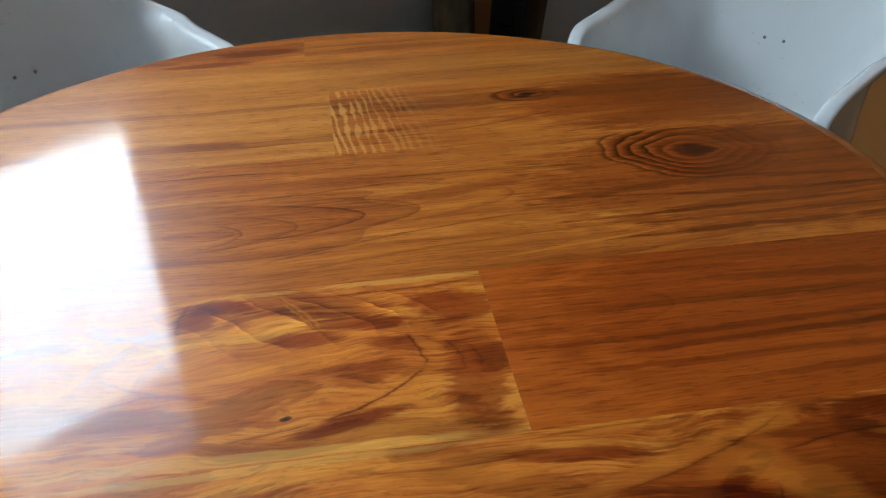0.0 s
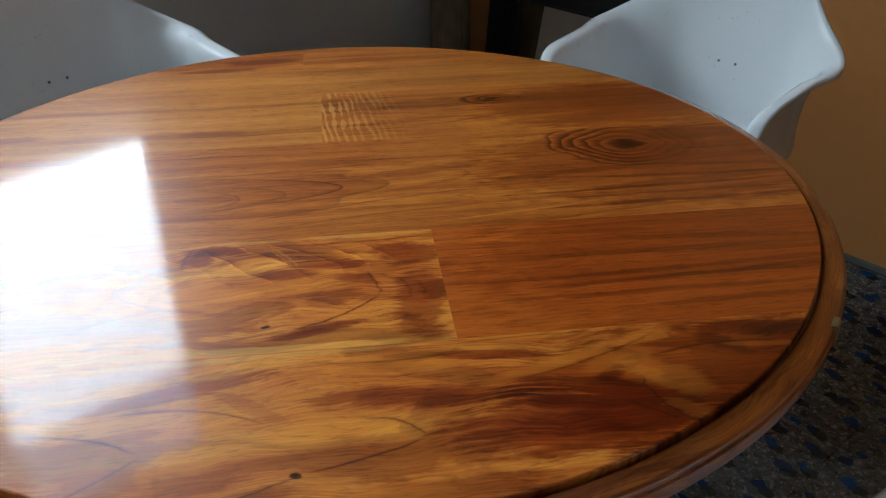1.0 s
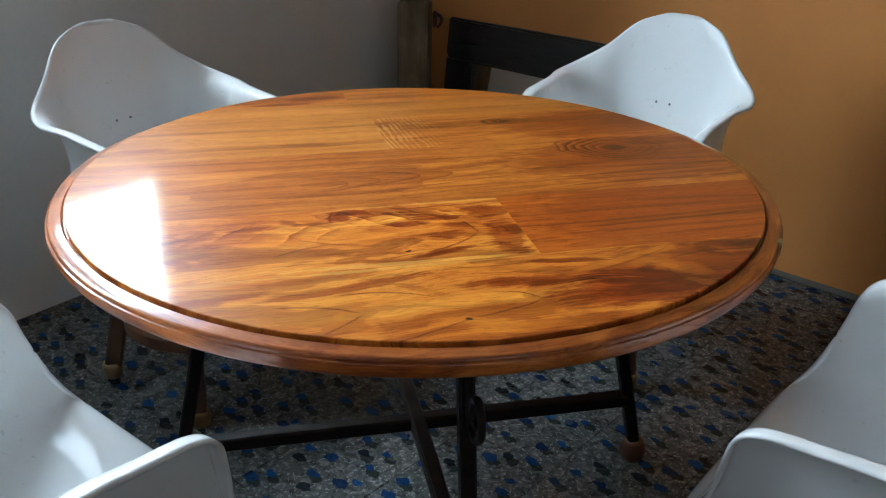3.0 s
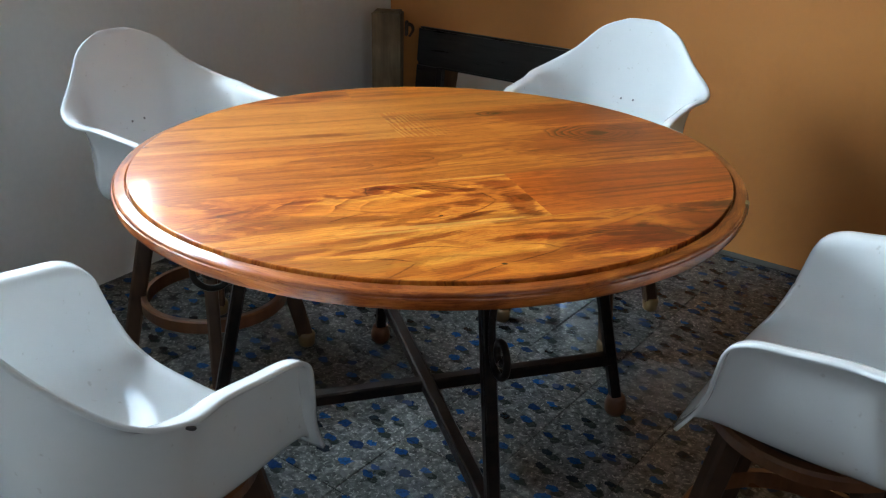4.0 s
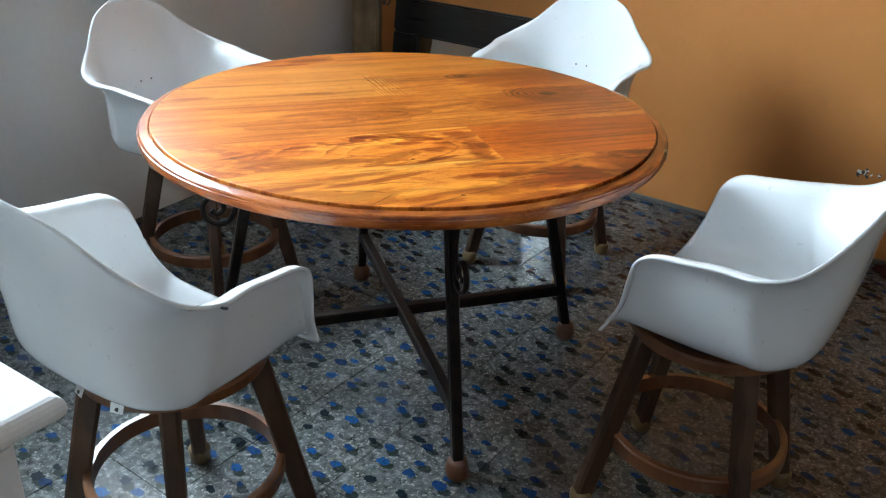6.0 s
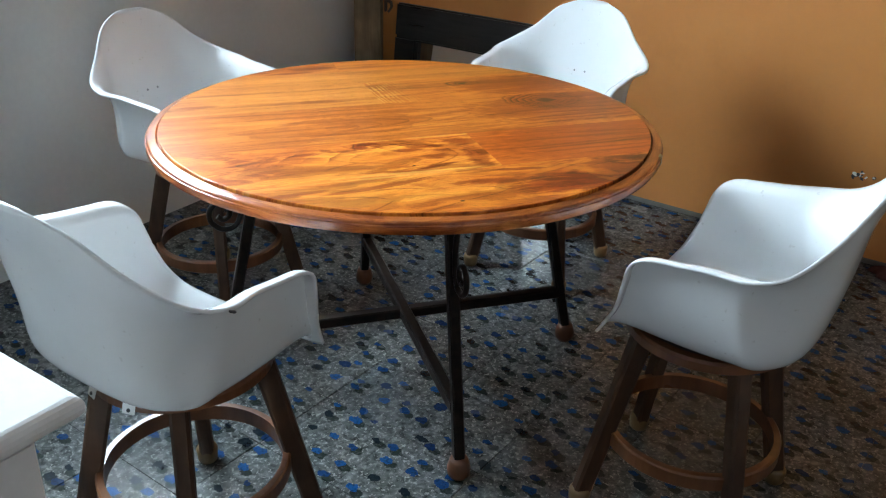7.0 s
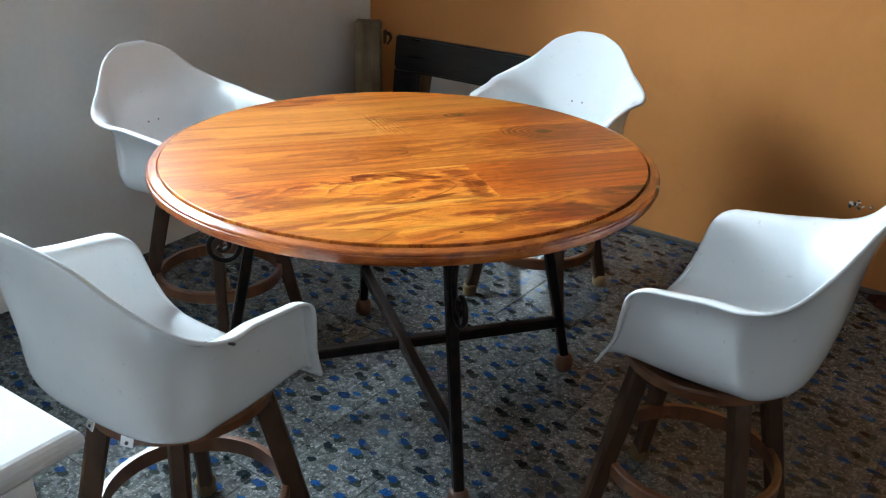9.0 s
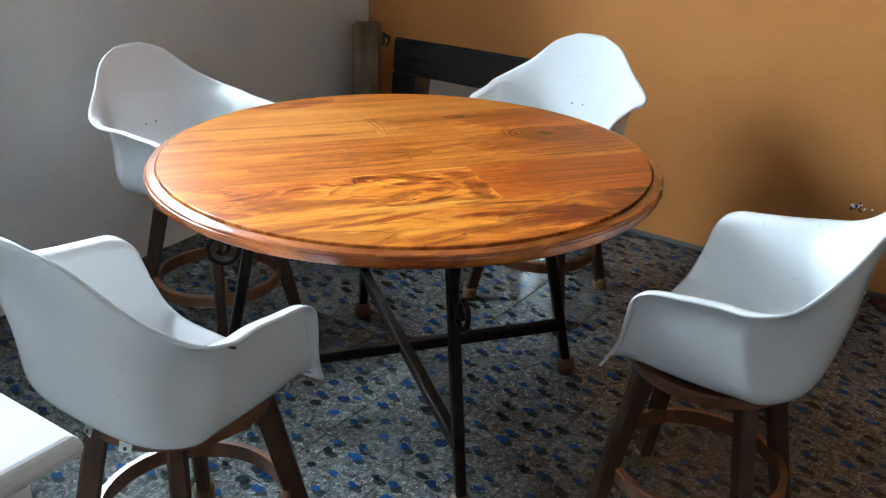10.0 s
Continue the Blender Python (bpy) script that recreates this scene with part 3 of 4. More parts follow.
frame_paint = material("window_frame_paint", 0.5, colour=(0.3, 0.29, 0.28))


# mesh helpers ---------------------------------------------------------------
def mesh_of(name, bm, mat, smooth=False):
    me = bpy.data.meshes.new(name)
    bm.normal_update()
    bm.to_mesh(me)
    bm.free()
    for p in me.polygons:
        p.use_smooth = smooth
    if mat:
        me.materials.append(mat)
    return me


def part(name, bm, mat, parent=None, label="", smooth=False, at=None):
    ob = new(name, mesh_of(name, bm, mat, smooth))
    ob.parent = parent
    if at is not None:
        ob.matrix_basis = at
    return tagged(ob, label)


def thing(name, at, label, category, group="", kind=""):
    ob = new(name)
    ob.matrix_basis = at
    ob.empty_display_size = 0.1
    return tagged(ob, label, category, group, kind)


def box(x0, x1, y0, y1, z0, z1, bevel=0.0, bm=None, segments=2):
    bm = bm or bmesh.new()
    m = Matrix.LocRotScale(((x0 + x1) / 2, (y0 + y1) / 2, (z0 + z1) / 2), None, (x1 - x0, y1 - y0, z1 - z0))
    r = bmesh.ops.create_cube(bm, size=1, matrix=m)
    if bevel:
        edges = list({e for v in r["verts"] for e in v.link_edges})
        bmesh.ops.bevel(bm, geom=edges, offset=bevel, segments=segments, affect="EDGES")
    return bm


def lathe(profile, steps=64, bm=None, at=Matrix(), closed=False):
    """A turned form: profile points (radius, z) swept about z."""
    bm = bm or bmesh.new()
    rows = []
    for k in range(steps):
        a = 2 * math.pi * k / steps
        rows.append([bm.verts.new(at @ Vector((r * math.cos(a), r * math.sin(a), z))) for r, z in profile])
    n = len(profile)
    for k in range(steps):
        a, b = rows[k], rows[(k + 1) % steps]
        for i in range(n if closed else n - 1):
            j = (i + 1) % n
            bm.faces.new((a[i], b[i], b[j], a[j]))
    if not closed:
        for i, flip in ((0, False), (n - 1, True)):
            ring = [row[i] for row in rows]
            if profile[i][0] > 1e-5:
                bm.faces.new(ring if flip else ring[::-1])
    bmesh.ops.recalc_face_normals(bm, faces=bm.faces)
    return bm


def bar(a, b, w, h=None, bevel=0.004, w2=None, bm=None, turn=0.0):
    """A straight four-sided bar from a to b; w2 is its width at b."""
    bm = bm or bmesh.new()
    a, b = Vector(a), Vector(b)
    h, w2 = h or w, w2 or w
    d = (b - a).normalized()
    side = d.cross(Vector((math.cos(turn), math.sin(turn), 0.02))).normalized()
    up = side.cross(d)
    rows = []
    c = bevel
    for p, s in ((a, 1.0), (b, w2 / w)):
        x, y = w / 2 * s, h / 2 * s
        rows.append([bm.verts.new(p + side * i + up * j) for i, j in ((x - c, -y), (x, -y + c), (x, y - c), (x - c, y), (-x + c, y), (-x, y - c), (-x, -y + c), (-x + c, -y))])
    for k in range(8):
        bm.faces.new((rows[0][k], rows[0][(k + 1) % 8], rows[1][(k + 1) % 8], rows[1][k]))
    bm.faces.new(rows[0][::-1])
    bm.faces.new(rows[1])
    bmesh.ops.recalc_face_normals(bm, faces=bm.faces)
    return bm


def tube(points, r, sides=10, bm=None, r_end=None):
    """A round rod along a line of points."""
    bm = bm or bmesh.new()
    pts = [Vector(p) for p in points]
    rows, up = [], None
    for i, p in enumerate(pts):
        d = (pts[min(i + 1, len(pts) - 1)] - pts[max(i - 1, 0)]).normalized()
        up = (up or d.orthogonal()) - d * (up or d.orthogonal()).dot(d)
        up.normalize()
        s = d.cross(up)
        rr = r if r_end is None else r + (r_end - r) * i / (len(pts) - 1)
        rows.append([bm.verts.new(p + (up * math.cos(2 * math.pi * k / sides) + s * math.sin(2 * math.pi * k / sides)) * rr) for k in range(sides)])
    for a, b in zip(rows, rows[1:]):
        for k in range(sides):
            bm.faces.new((a[k], a[(k + 1) % sides], b[(k + 1) % sides], b[k]))
    bm.faces.new(rows[0][::-1])
    bm.faces.new(rows[-1])
    bmesh.ops.recalc_face_normals(bm, faces=bm.faces)
    return bm


def curve(points, n):
    """n points on a smooth line through the given ones."""
    p = np.array(points, float)
    out = []
    for s in np.linspace(0, len(p) - 1, n):
        i = min(int(s), len(p) - 2)
        f = s - i
        p0, p1, p2, p3 = p[max(i - 1, 0)], p[i], p[i + 1], p[min(i + 2, len(p) - 1)]
        out.append(0.5 * (2 * p1 + (p2 - p0) * f + (2 * p0 - 5 * p1 + 4 * p2 - p3) * f * f + (3 * p1 - p0 - 3 * p2 + p3) * f ** 3))
    return np.array(out)


# room ---------------------------------------------------------------------
ROOM_H = 2.6
X1, Y0, Y1 = 3.3, -3.1, 1.65
floor = tagged(new("floor", mesh_of("floor", box(-1.9, X1, Y0, Y1, -0.12, -0.004), grout)), "dark grout bed under terrazzo floor tiles", "floor", kind="structure")
ceiling = tagged(new("ceiling", mesh_of("ceiling", box(-1.9, X1 + 0.2, Y0 - 0.2, Y1 + 0.2, ROOM_H, ROOM_H + 0.12), white_paint)), "plain white painted ceiling", "ceiling", kind="structure")
tagged(new("wall_north", mesh_of("wall_north", box(-1.9, X1 + 0.2, Y1, Y1 + 0.2, 0, ROOM_H), orange_paint)), "orange painted plaster wall with scuffs", "wall", kind="structure")
bm = bmesh.new()
for q in ((X1, X1 + 0.2, Y0, -2.95, 0, ROOM_H), (X1, X1 + 0.2, -1.05, Y1, 0, ROOM_H), (X1, X1 + 0.2, -2.95, -1.05, 0, 1.1), (X1, X1 + 0.2, -2.95, -1.05, 2.4, ROOM_H)):
    box(*q, bm=bm)
tagged(new("wall_east", mesh_of("wall_east", bm, dim_paint)), "plain dull brown wall with a wide opening", "wall", kind="structure")

WY0, WY1, WZ0, WZ1 = -1.42, 0.345, 1.20, 2.44
bm = bmesh.new()
for q in ((-0.12, 0, -3.9, WY0, 0, ROOM_H), (-0.12, 0, WY1, 1.8, 0, ROOM_H), (-0.12, 0, WY0, WY1, 0, WZ0), (-0.12, 0, WY0, WY1, WZ1, ROOM_H)):
    box(*q, bm=bm)
wall_west = tagged(new("wall_west", mesh_of("wall_west", bm, grey_paint)), "grey-white painted plaster wall with a window", "wall", kind="structure")
wall_west.matrix_basis = WEST
bm = bmesh.new()
for q in ((-1.9, -0.4, Y0 - 0.2, Y0, 0, ROOM_H), (2.4, X1 + 0.2, Y0 - 0.2, Y0, 0, ROOM_H), (-0.4, 2.4, Y0 - 0.2, Y0, 2.4, ROOM_H), (-0.4, 2.4, Y0 - 0.2, Y0, 0, 1.0)):
    box(*q, bm=bm)
tagged(new("wall_south", mesh_of("wall_south", bm, dim_paint)), "plain dull brown wall with a wide opening", "wall", kind="structure")

window = tagged(new("window_1"), "bright three-pane window in the grey wall", "window", kind="structure")
window.matrix_basis = WEST
for q in ((WY0, WY1, WZ0, WZ0 + 0.03), (WY0, WY1, WZ1 - 0.03, WZ1), (WY0, WY0 + 0.03, WZ0 + 0.03, WZ1 - 0.03), (WY1 - 0.03, WY1, WZ0 + 0.03, WZ1 - 0.03), (-0.33, -0.27, WZ0 + 0.03, WZ1 - 0.03), (-0.62, -0.56, WZ0 + 0.03, WZ1 - 0.03), (-0.56, -0.33, WZ0 + 0.03, WZ0 + 0.20)):
    part("window_frame", box(-0.06, -0.01, *q, bevel=0.004), frame_paint, window)
for y0, y1, z0 in ((WY0 + 0.03, -0.62, WZ0 + 0.03), (-0.56, -0.33, WZ0 + 0.20), (-0.27, WY1 - 0.03, WZ0 + 0.03)):
    pane = part("pane", box(-0.038, -0.032, y0, y1, z0, WZ1 - 0.03), pane_glass, window)
    pane.visible_shadow = False

blind = new("roller_blind", mesh_of("roller_blind", box(-0.082, -0.079, WY0 + 0.005, WY1 - 0.005, 2.10, WZ1 - 0.005), blind_cloth))
blind.matrix_basis = WEST
tagged(blind, "pale translucent roller blind drawn over the window top", "blind")

# white skirting line along the orange wall
tagged(new("baseboard", mesh_of("baseboard", box(-1.44, X1, Y1 - 0.010, Y1, 0, 0.020, 0.003), cement)), "thin pale grey cement skirting along the wall", "skirting", kind="structure")

# table --------------------------------------------------------------------
TOP, R_OUT, R_IN = 0.76, 0.631, 0.601
table = thing("dining_table", pose(0, 0, 0, 0, 0, 55.5), "round varnished hardwood dining table on dark iron legs", "table")
rim_profile = [(0.50, TOP - 0.034), (R_OUT - 0.012, TOP - 0.036), (R_OUT - 0.003, TOP - 0.034), (R_OUT - 0.0005, TOP - 0.030), (R_OUT, TOP - 0.026), (R_OUT, TOP - 0.0175), (R_OUT - 0.0008, TOP - 0.0155), (R_OUT - 0.0036, TOP - 0.0146), (R_OUT - 0.0037, TOP - 0.0128),
               (R_OUT - 0.0042, TOP - 0.0108), (R_OUT - 0.0058, TOP - 0.0090), (R_OUT - 0.0078, TOP - 0.0081), (R_OUT - 0.0090, TOP - 0.0078), (R_OUT - 0.0235, TOP - 0.0056), (R_OUT - 0.0250, TOP - 0.0054), (R_OUT - 0.0256, TOP - 0.0057), (R_IN + 0.0034, TOP - 0.0070), (R_IN + 0.0024, TOP - 0.0090), (R_IN + 0.0014, TOP - 0.0110), (R_IN - 0.003, TOP - 0.0110), (0.50, TOP - 0.0110)]
tabletop = part("tabletop", lathe(rim_profile, 160, closed=True), wood_rim, table, "moulded round rim of the table top", smooth=True)
tabletop.data.set_sharp_from_angle(angle=radians(30))
part("rim_patch", box(R_OUT - 0.016, R_OUT + 0.0008, -0.012, 0.012, TOP - 0.032, TOP - 0.0085, 0.002), cap_wood, tabletop, "small pale filler patch in the rim", at=pose(0, 0, 0, 0, 0, -38.7))


def plank_mesh(u0, u1, v0, v1):
    """A board between two joints, cut to the round of the table, with a fine eased edge."""
    r = R_IN
    ring = [(r * math.cos(a), r * math.sin(a)) for a in np.linspace(0, 2 * math.pi, 241)[:-1]]
    poly = ring
    for axis, lim, sign in ((0, u0, 1), (0, u1, -1), (1, v0, 1), (1, v1, -1)):
        res = []
        for a, b in zip(poly, poly[1:] + poly[:1]):
            fa, fb = (a[axis] - lim) * sign, (b[axis] - lim) * sign
            if fa >= 0:
                res.append(a)
            if fa * fb < 0:
                k = fa / (fa - fb)
                res.append((a[0] + k * (b[0] - a[0]), a[1] + k * (b[1] - a[1])))
        poly = res
    bm = bmesh.new()
    layers = []
    for z, shrink in ((TOP - 0.0110, 0.0), (TOP - 0.0015, 0.0), (TOP - 0.0005, 0.0003), (TOP, 0.0008)):
        row = []
        for x, y in poly:
            p = Vector((x, y))
            q = p
            if math.hypot(x, y) > r - 1e-4:
                s = r - 2.2 * shrink
                if min(abs(y - v0), abs(y - v1)) < 1e-6:
                    q = Vector((math.copysign(math.sqrt(s * s - y * y), x), y))
                elif min(abs(x - u0), abs(x - u1)) < 1e-6:
                    q = Vector((x, math.copysign(math.sqrt(s * s - x * x), y)))
                else:
                    q = p * (s / r)
            row.append(bm.verts.new((q.x, q.y, z)))
        layers.append(row)
    n = len(poly)
    for a, b in zip(layers, layers[1:]):
        for i in range(n):
            bm.faces.new((a[i], a[(i + 1) % n], b[(i + 1) % n], b[i]))
    bm.faces.new(layers[-1])
    bm.faces.new(layers[0][::-1])
    return bm


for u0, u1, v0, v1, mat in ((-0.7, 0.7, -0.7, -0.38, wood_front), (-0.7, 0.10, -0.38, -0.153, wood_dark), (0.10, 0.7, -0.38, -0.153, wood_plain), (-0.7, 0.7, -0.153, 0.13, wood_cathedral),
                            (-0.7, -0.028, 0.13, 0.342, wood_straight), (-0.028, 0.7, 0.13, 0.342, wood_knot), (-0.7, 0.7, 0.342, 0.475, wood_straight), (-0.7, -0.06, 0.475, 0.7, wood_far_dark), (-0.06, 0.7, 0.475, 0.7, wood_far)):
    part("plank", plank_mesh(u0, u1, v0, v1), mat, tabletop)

# iron base
BASE = pose(0.011, 0.046, 0, 0, 0, -1.8)
for k in range(4):
    a = radians(90 * k)
    d = Vector((math.cos(a), math.sin(a), 0))
    turn = BASE
    leg = part("leg", bar(d * 0.364 + Vector((0, 0, 0.722)), d * 0.515 + Vector((0, 0, 0.04)), 0.027, bevel=0.004, turn=a), dark_iron, table, "dark iron table leg", at=turn)
    part("foot", lathe([(0.0, 0.0), (0.020, 0.0), (0.028, 0.012), (0.029, 0.030), (0.024, 0.048), (0.021, 0.056), (0.0, 0.056)], 20, at=Matrix.Translation(d * 0.516)), foot_wood, leg, "small turned wooden foot", smooth=True)
    if k in (2, 3):
        pts = curve([(0.575, 0, 0.716), (0.520, 0, 0.694), (0.466, 0, 0.664), (0.436, 0, 0.610), (0.428, 0, 0.540), (0.446, 0, 0.490), (0.480, 0, 0.482), (0.507, 0, 0.504), (0.508, 0, 0.536), (0.486, 0, 0.554), (0.463, 0, 0.541), (0.461, 0, 0.519), (0.477, 0, 0.508), (0.490, 0, 0.518)], 64)
        rot = Matrix.Rotation(a, 4, "Z")
        part("scroll", tube([rot @ Vector(p) for p in pts], 0.0070), dark_iron, leg, "curled iron scroll brace", smooth=True)
for a in (0, 90):
    d = Vector((math.cos(radians(a)), math.sin(radians(a)), 0))
    z = 0.176 if a else 0.172
    part("stretcher", bar(d * -0.478 + Vector((0, 0, z)), d * 0.478 + Vector((0, 0, z)), 0.031, bevel=0.004, turn=radians(a + 90)), dark_iron, table, "dark iron cross stretcher", at=BASE)
part("top_plate", box(-0.44, 0.44, -0.022, 0.022, TOP - 0.040, TOP - 0.0345, 0.001), dark_iron, table, at=BASE)


# chairs ---------------------------------------------------------------------
CENTRE = [(0.180, 0.462), (0.168, 0.480), (0.140, 0.491), (0.095, 0.491), (0.03, 0.487), (-0.04, 0.484), (-0.11, 0.484), (-0.170, 0.491), (-0.225, 0.521), (-0.249, 0.61), (-0.272, 0.770), (-0.311, 0.893)]
RIM = [(0.212, 0.164, 0.482), (0.238, 0.121, 0.56), (0.252, 0.105, 0.63), (0.259, 0.093, 0.677), (0.267, 0.060, 0.701), (0.270, 0.0, 0.709), (0.273, -0.065, 0.716), (0.286, -0.130, 0.723), (0.262, -0.193, 0.743), (0.193, -0.243, 0.792), (0.124, -0.285, 0.860), (0.052, -0.309, 0.889)]
ARM = [(0, 0), (0.28, 0.003), (0.48, 0.015), (0.63, 0.05), (0.745, 0.125), (0.812, 0.255), (0.846, 0.48), (0.864, 0.75), (0.886, 0.945), (0.93, 0.985), (1, 0.995)]
BACK = [(0, 0), (0.16, 0.012), (0.32, 0.05), (0.47, 0.11), (0.60, 0.20), (0.71, 0.32), (0.81, 0.46), (0.89, 0.63), (0.95, 0.82), (1, 1)]
FRONT = [(0, 0), (0.14, 0.0), (0.28, 0.01), (0.42, 0.04), (0.56, 0.10), (0.68, 0.2), (0.78, 0.34), (0.87, 0.52), (0.94, 0.75), (1, 1)]


def ease(x, a, b):
    x = min(max((x - a) / (b - a), 0), 1)
    return x * x * (3 - 2 * x)


def shell_mesh():
    """The moulded bucket seat: arms, seat and back in one skin that flares at the arms."""
    nv, nu = 56, 22
    c, e = curve(CENTRE, nv), curve(RIM, nv)
    arm, back, front = curve(ARM, nu + 1), curve(BACK, nu + 1), curve(FRONT, nu + 1)
    bm = bmesh.new()
    rows = []
    for i in range(nv):
        row = []
        v = i / (nv - 1)
        wb, wf = ease(v, 0.60, 0.90), 1 - ease(v, 0.0, 0.07)
        sec = arm + (back - arm) * wb + (front - arm) * wf
        for k in range(-nu, nu + 1):
            s, h = sec[abs(k)]
            h += 0.006 * math.exp(-((v - 0.60) / 0.13) ** 2 - ((s - 0.90) / 0.055) ** 2)
            tuck = math.exp(-((v - 0.70) / 0.12) ** 2) * 4 * h * (1 - h) * s
            row.append(bm.verts.new((math.copysign(e[i][0] * s * (1 - 0.13 * tuck), k), c[i][0] + (e[i][1] - c[i][0]) * h + 0.028 * tuck, c[i][1] + (e[i][2] - c[i][1]) * h)))
        rows.append(row)
    for a, b in zip(rows, rows[1:]):
        for k in range(2 * nu):
            bm.faces.new((a[k], a[k + 1], b[k + 1], b[k]))
    bmesh.ops.recalc_face_normals(bm, faces=bm.faces)
    return bm


def tub_chair():
    chair = thing("tub_chair", Matrix(), "white moulded plastic tub chair on a round wooden stool base", "chair", "chairs round the table")
    shell = part("shell", shell_mesh(), shell_white, chair, "glossy white plastic bucket shell with arms", smooth=True)
    mod = shell.modifiers.new("thickness", "SOLIDIFY")
    mod.thickness, mod.offset = 0.006, 0
    for x in (-0.020, 0.020):
        part("screw", lathe([(0, 0), (0.0034, 0), (0.0026, 0.0015), (0, 0.002)], 10, at=pose(x, -0.2405, 0.657, -78, 0, 0)), screw_grey, shell)
    base = Matrix.Translation((-0.004, -0.008, 0))
    part("seat_ring", lathe([(0.120, 0.446), (0.170, 0.446), (0.177, 0.451), (0.177, 0.469), (0.172, 0.475), (0.120, 0.475)], 56, closed=True), ring_wood, chair, "red-brown wooden seat ring", at=base)
    part("swivel_plate", lathe([(0, 0.474), (0.140, 0.474), (0.158, 0.478), (0.13, 0.4805), (0, 0.4805)], 40), screw_dark, chair, "dark swivel plate", at=base)
    for k in range(4):
        a = radians(45 + 90 * k)
        d = Vector((math.cos(a), math.sin(a), 0))
        leg = part("leg", bar(d * 0.149 + Vector((0, 0, 0.449)), d * 0.246 + Vector((0, 0, 0.035)), 0.035, 0.046, bevel=0.006, w2=0.032, turn=a), leg_wood, chair, "brown chamfered wooden leg", at=base)
        part("foot_cap", lathe([(0, 0), (0.019, 0), (0.024, 0.006), (0.026, 0.036), (0.022, 0.044), (0, 0.044)], 16, at=Matrix.Translation(d * 0.249)), cap_wood, leg, "pale rounded foot cap", smooth=True)
    for deg in (-72, -102):
        b = radians(deg)
        e = Vector((math.cos(b), math.sin(b), 0))
        clip = part("bracket", box(-0.013, 0.013, -0.001, 0.001, -0.017, 0.017, 0.0008), bracket_metal, chair, "small zinc angle bracket", at=base @ Matrix.Translation(e * 0.1825 + Vector((0, 0, 0.469))) @ Matrix.Rotation(b + math.pi / 2, 4, "Z") @ Matrix.Rotation(radians(-22), 4, "X"))
        part("bracket_screw", lathe([(0, 0), (0.004, 0), (0.003, 0.002), (0, 0.0024)], 10, at=pose(0, -0.001, -0.010, 90, 0, 0)), screw_dark, clip)
    part("foot_ring", lathe([(0.182, 0.170), (0.195, 0.170), (0.199, 0.174), (0.199, 0.204), (0.195, 0.208), (0.182, 0.208)], 72, closed=True), ring_wood, chair, "bent wooden foot ring", at=base)
    return chair


first = tub_chair()
first.matrix_basis = pose(-0.752, -0.009, 0, 0, 0, -84.5)
CHAIRS = [first] + [copy_thing(first, pose(x, y, 0, 0, 0, a)) for x, y, a in ((-0.081, 0.865, 183.3), (0.054, -0.763, 2.9), (0.821, 0.017, 91.6))]

# cabinet --------------------------------------------------------------------
def stepped(x0, x1, y0, y1, steps):
    """A closed form of rectangles stacked up: steps are (inset, z) from the top down."""
    bm = bmesh.new()
    rows = [[bm.verts.new(p) for p in ((x0 + d, y0 + d, z), (x1 - d, y0 + d, z), (x1 - d, y1 - d, z), (x0 + d, y1 - d, z))] for d, z in steps]
    for a, b in zip(rows, rows[1:]):
        for k in range(4):
            bm.faces.new((a[k], b[k], b[(k + 1) % 4], a[(k + 1) % 4]))
    bm.faces.new(rows[0])
    bm.faces.new(rows[-1][::-1])
    bmesh.ops.recalc_face_normals(bm, faces=bm.faces)
    return bm


cabinet = thing("white_cabinet", pose(0.474, -1.212, 0, 0, 0, 1.8), "low white painted cabinet with a rounded top", "cabinet")
nose = [(0.012, 0.800), (0.0065, 0.7985), (0.0025, 0.795), (0.0003, 0.789), (0.0, 0.782), (0.002, 0.775), (0.007, 0.769), (0.016, 0.763), (0.026, 0.759), (0.036, 0.754), (0.041, 0.748), (0.043, 0.740)]
part("top", stepped(-0.62, 0, -0.50, 0, nose), white_lacquer, cabinet, "white top board with rounded nose")
part("body", box(-0.575, -0.045, -0.455, -0.045, 0.0, 0.740, 0.004), white_lacquer, cabinet)

# corner: post and framed mirror ------------------------------------------------
post = new("wooden_post", mesh_of("wooden_post", box(-0.06, 0.06, -0.05, 0.05, 0, 0.757, 0.008), old_wood))
post.matrix_basis = pose(-1.36, 1.43, 0, 0, 0, 30)
tagged(post, "weathered square wooden post standing in the corner", "post")

mirror = thing("framed_mirror", pose(-0.80, 1.60, 0, -6, 0, 0), "large black framed mirror leaning on the orange wall", "mirror")
for x0, x1, y0, y1, z0, z1 in ((-0.55, 0.55, -0.05, 0, 0.0, 0.155), (-0.55, 0.55, -0.05, 0, 0.515, 0.67), (-0.55, -0.428, -0.048, -0.002, 0.155, 0.515), (0.428, 0.55, -0.048, -0.002, 0.155, 0.515)):
    part("frame", box(x0, x1, y0, y1, z0, z1, 0.008), frame_black, mirror)
for x0, x1, z0, z1 in ((-0.428, 0.428, 0.503, 0.515), (-0.428, 0.428, 0.155, 0.167), (-0.428, -0.416, 0.167, 0.503), (0.416, 0.428, 0.167, 0.503)):
    part("inner_bead", box(x0, x1, -0.040, -0.020, z0, z1, 0.004), frame_black, mirror)
part("mirror_pane", box(-0.428, 0.428, -0.022, -0.016, 0.155, 0.515), mirror_glass, mirror, "grey reflecting mirror pane")

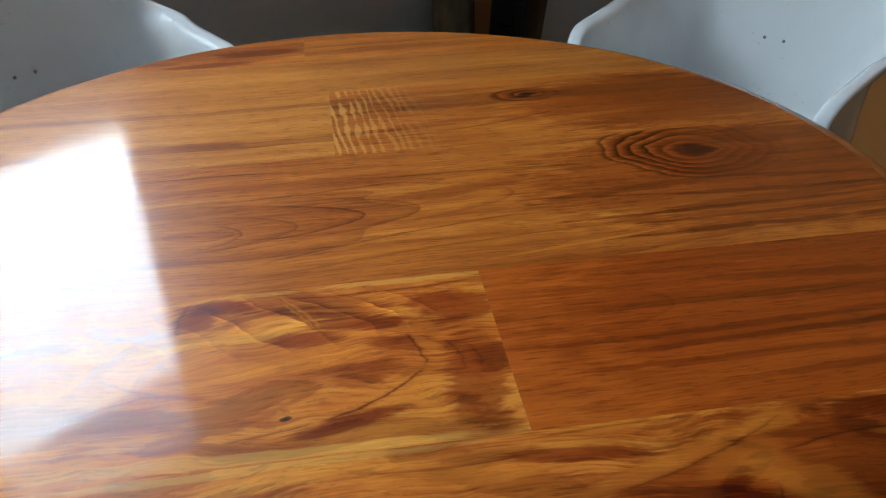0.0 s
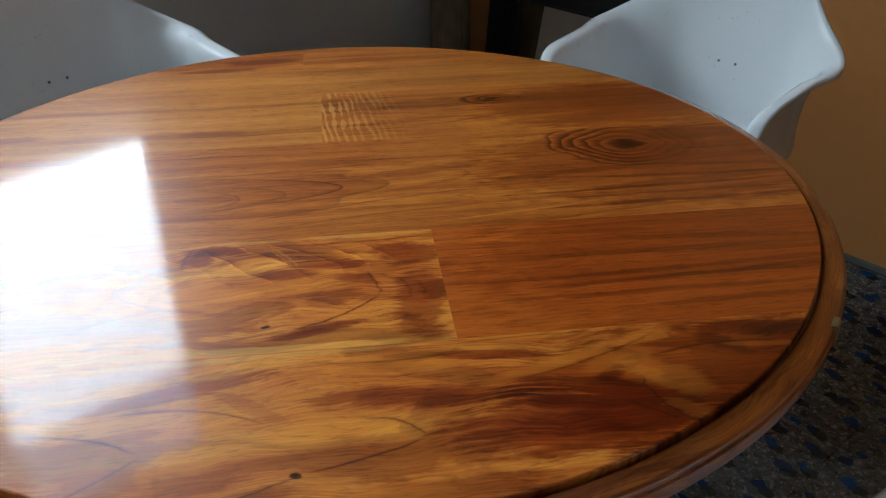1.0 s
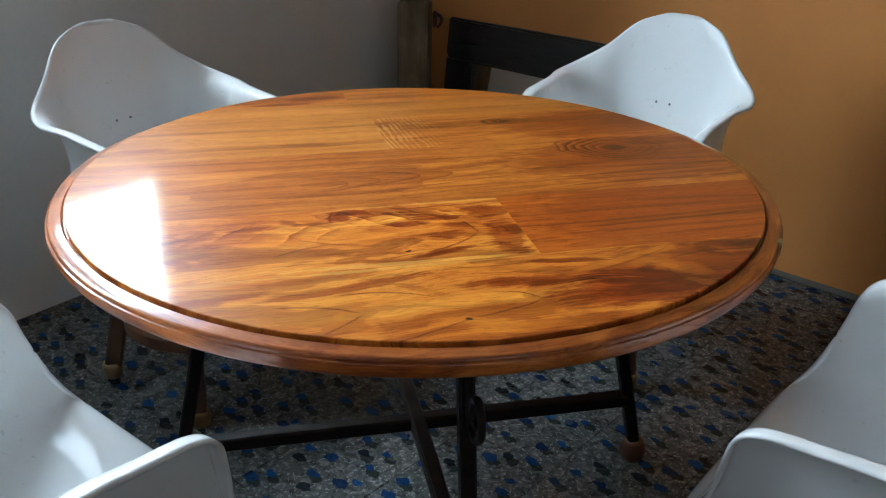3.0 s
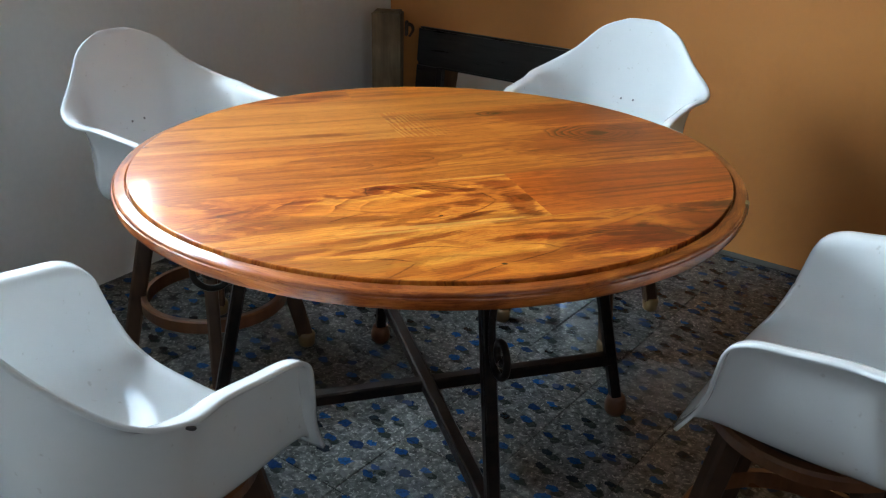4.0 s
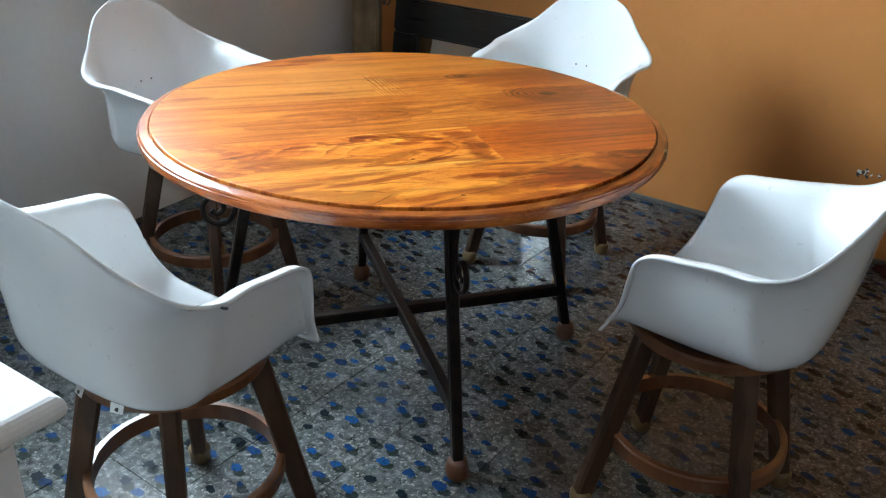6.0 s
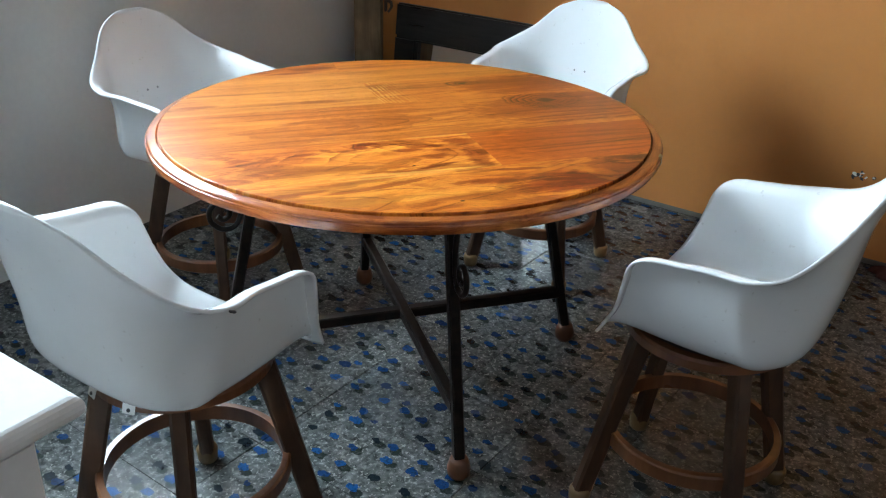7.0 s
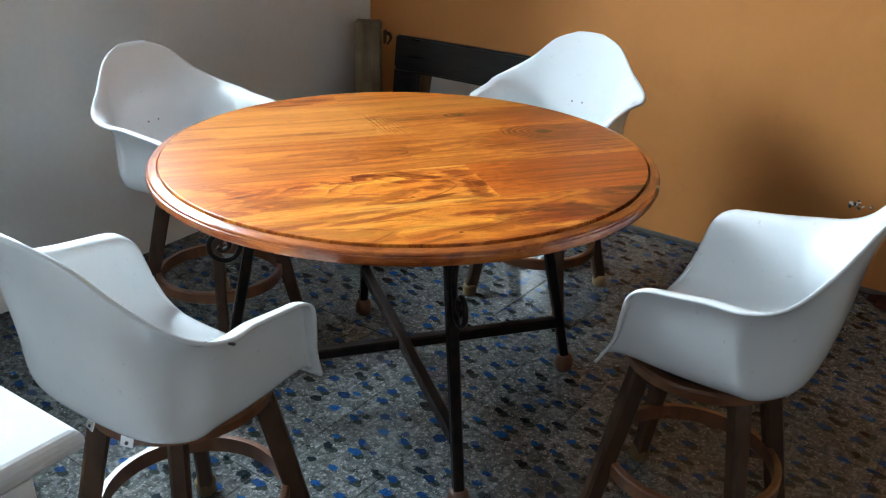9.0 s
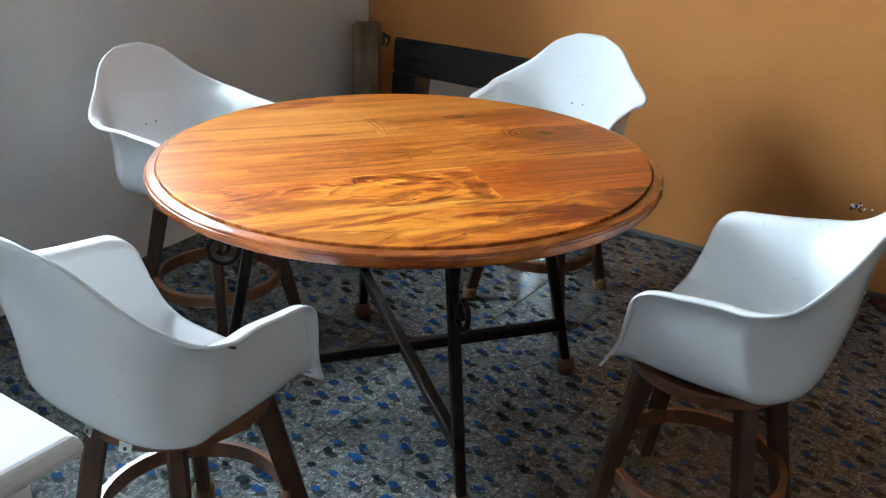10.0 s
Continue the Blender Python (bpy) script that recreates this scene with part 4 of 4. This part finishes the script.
# small marks and fittings -------------------------------------------------------
chip = part("rim_chip", lathe([(0, -0.002), (0.006, -0.002), (0.0075, 0.0), (0.006, 0.002), (0, 0.002)], 12), screw_dark, CHAIRS[2], "small dark chip in the shell rim", at=pose(0.2865, -0.132, 0.7185, 0, 25, 70) @ Matrix.Diagonal((1, 0.45, 1, 1)))
tagged(CHAIRS[2], "white plastic tub chair with chipped rim on wooden stool base")
for x in (-0.02, 0.02):
    part("rear_screw", lathe([(0, 0), (0.0055, 0), (0.0045, 0.0025), (0, 0.0035)], 12, at=pose(x, -0.2475, 0.657, 102, 0, 0)), bracket_metal, CHAIRS[3], "shiny screw head")

hook = thing("iron_hook", pose(-1.295, 1.475, 0.686, 0, 0, 30), "dark bent iron hook fixed to the wooden post", "hook")
part("plate", box(-0.006, 0.005, -0.016, 0.016, -0.03, 0.03, 0.002), rust_iron, hook)
part("bent_rod", tube(curve([(0.004, 0, 0.018), (0.020, 0.004, 0.012), (0.026, 0.006, -0.004), (0.020, 0.004, -0.020), (0.010, 0, -0.034)], 20), 0.008, r_end=0.005), rust_iron, hook, smooth=True)


def bundle():
    """A low crumpled heap of cloth."""
    bm = bmesh.new()
    rows = []
    for i in range(9):
        f = i / 8
        row = []
        for k in range(28):
            a = 2 * math.pi * k / 28
            fold = 1 + 0.10 * math.sin(3 * a + 1) + 0.06 * math.sin(7 * a) + 0.03 * math.sin(11 * a + 5 * f)
            r = math.cos(f * math.pi / 2) ** 0.7 * fold
            row.append(bm.verts.new((0.20 * r * math.cos(a), 0.055 * r * math.sin(a), 0.002 + 0.045 * math.sin(f * math.pi / 2) * (1 + 0.12 * math.sin(4 * a + 2)))))
        rows.append(row)
    for a, b in zip(rows, rows[1:]):
        for k in range(28):
            bm.faces.new((a[k], a[(k + 1) % 28], b[(k + 1) % 28], b[k]))
    bm.faces.new(rows[-1])
    bm.faces.new(rows[0][::-1])
    bmesh.ops.recalc_face_normals(bm, faces=bm.faces)
    return bm


cloth = new("floor_cloth", mesh_of("floor_cloth", bundle(), dark_cloth, True))
cloth.matrix_basis = pose(1.12, 1.575, 0.0, 0, 0, 2)
tagged(cloth, "dark red-brown cloth bundle on the floor by the wall", "cloth")

scuff = thing("wall_scuff", pose(0.805, Y1, 0.326), "flaked patch of scratched paint on the orange wall", "scuff mark")
rng = random.Random(5)
for k in range(13):
    x, z = rng.uniform(-0.045, 0.02), rng.gauss(0, 0.007)
    if k > 9:
        x, z = rng.uniform(0.03, 0.05), rng.gauss(-0.002, 0.003)
    w, h, turn = rng.uniform(0.004, 0.011), rng.uniform(0.003, 0.008), rng.uniform(-60, 60)
    bm = bmesh.new()
    ring = [bm.verts.new((w * math.cos(a) * rng.uniform(0.7, 1.2), 0, h * math.sin(a) * rng.uniform(0.7, 1.2))) for a in np.linspace(0, 2 * math.pi, 8)[:-1]]
    top = [bm.verts.new((v.co.x * 0.85, -0.0012, v.co.z * 0.85)) for v in ring]
    for a in range(7):
        bm.faces.new((ring[a], ring[(a + 1) % 7], top[(a + 1) % 7], top[a]))
    bm.faces.new(top)
    bmesh.ops.recalc_face_normals(bm, faces=bm.faces)
    part("paint_flake", bm, white_lacquer if k % 3 == 0 else screw_dark, scuff, at=pose(x, -0.0003 * (k % 5), z, 0, turn, 0))

# floor tiles ------------------------------------------------------------------
SIZE = 0.25
tile_mesh = mesh_of("tile", box(-SIZE / 2 + 0.0007, SIZE / 2 - 0.0007, -SIZE / 2 + 0.0007, SIZE / 2 - 0.0007, -0.006, 0.0, 0.001, segments=1), floor_tile)
rest = bmesh.new()
for i in range(-7, 14):
    for j in range(-12, 11):
        x, y = -0.085 + SIZE * (i + 0.5), -0.733 + SIZE * (j + 0.5)
        x0, x1, y0, y1 = (max(x - SIZE / 2 + 0.0007, -1.55), min(x + SIZE / 2 - 0.0007, X1), max(y - SIZE / 2 + 0.0007, Y0), min(y + SIZE / 2 - 0.0007, Y1 - 0.013))
        if x1 - x0 < 0.01 or y1 - y0 < 0.01:
            continue
        if -1.3 < x < 1.75 and -1.7 < y < 1.5:
            tile = new("tile", tile_mesh)
            tile.parent = floor
            tile.matrix_basis = pose(x, y, random.uniform(-0.0004, 0.0004))
        else:
            box(x0, x1, y0, y1, -0.0036, 0.0, bm=rest)
outer = part("outer_tiles", rest, floor_tile, floor, "terrazzo floor tiles")
tagged(outer, kind="stuff")
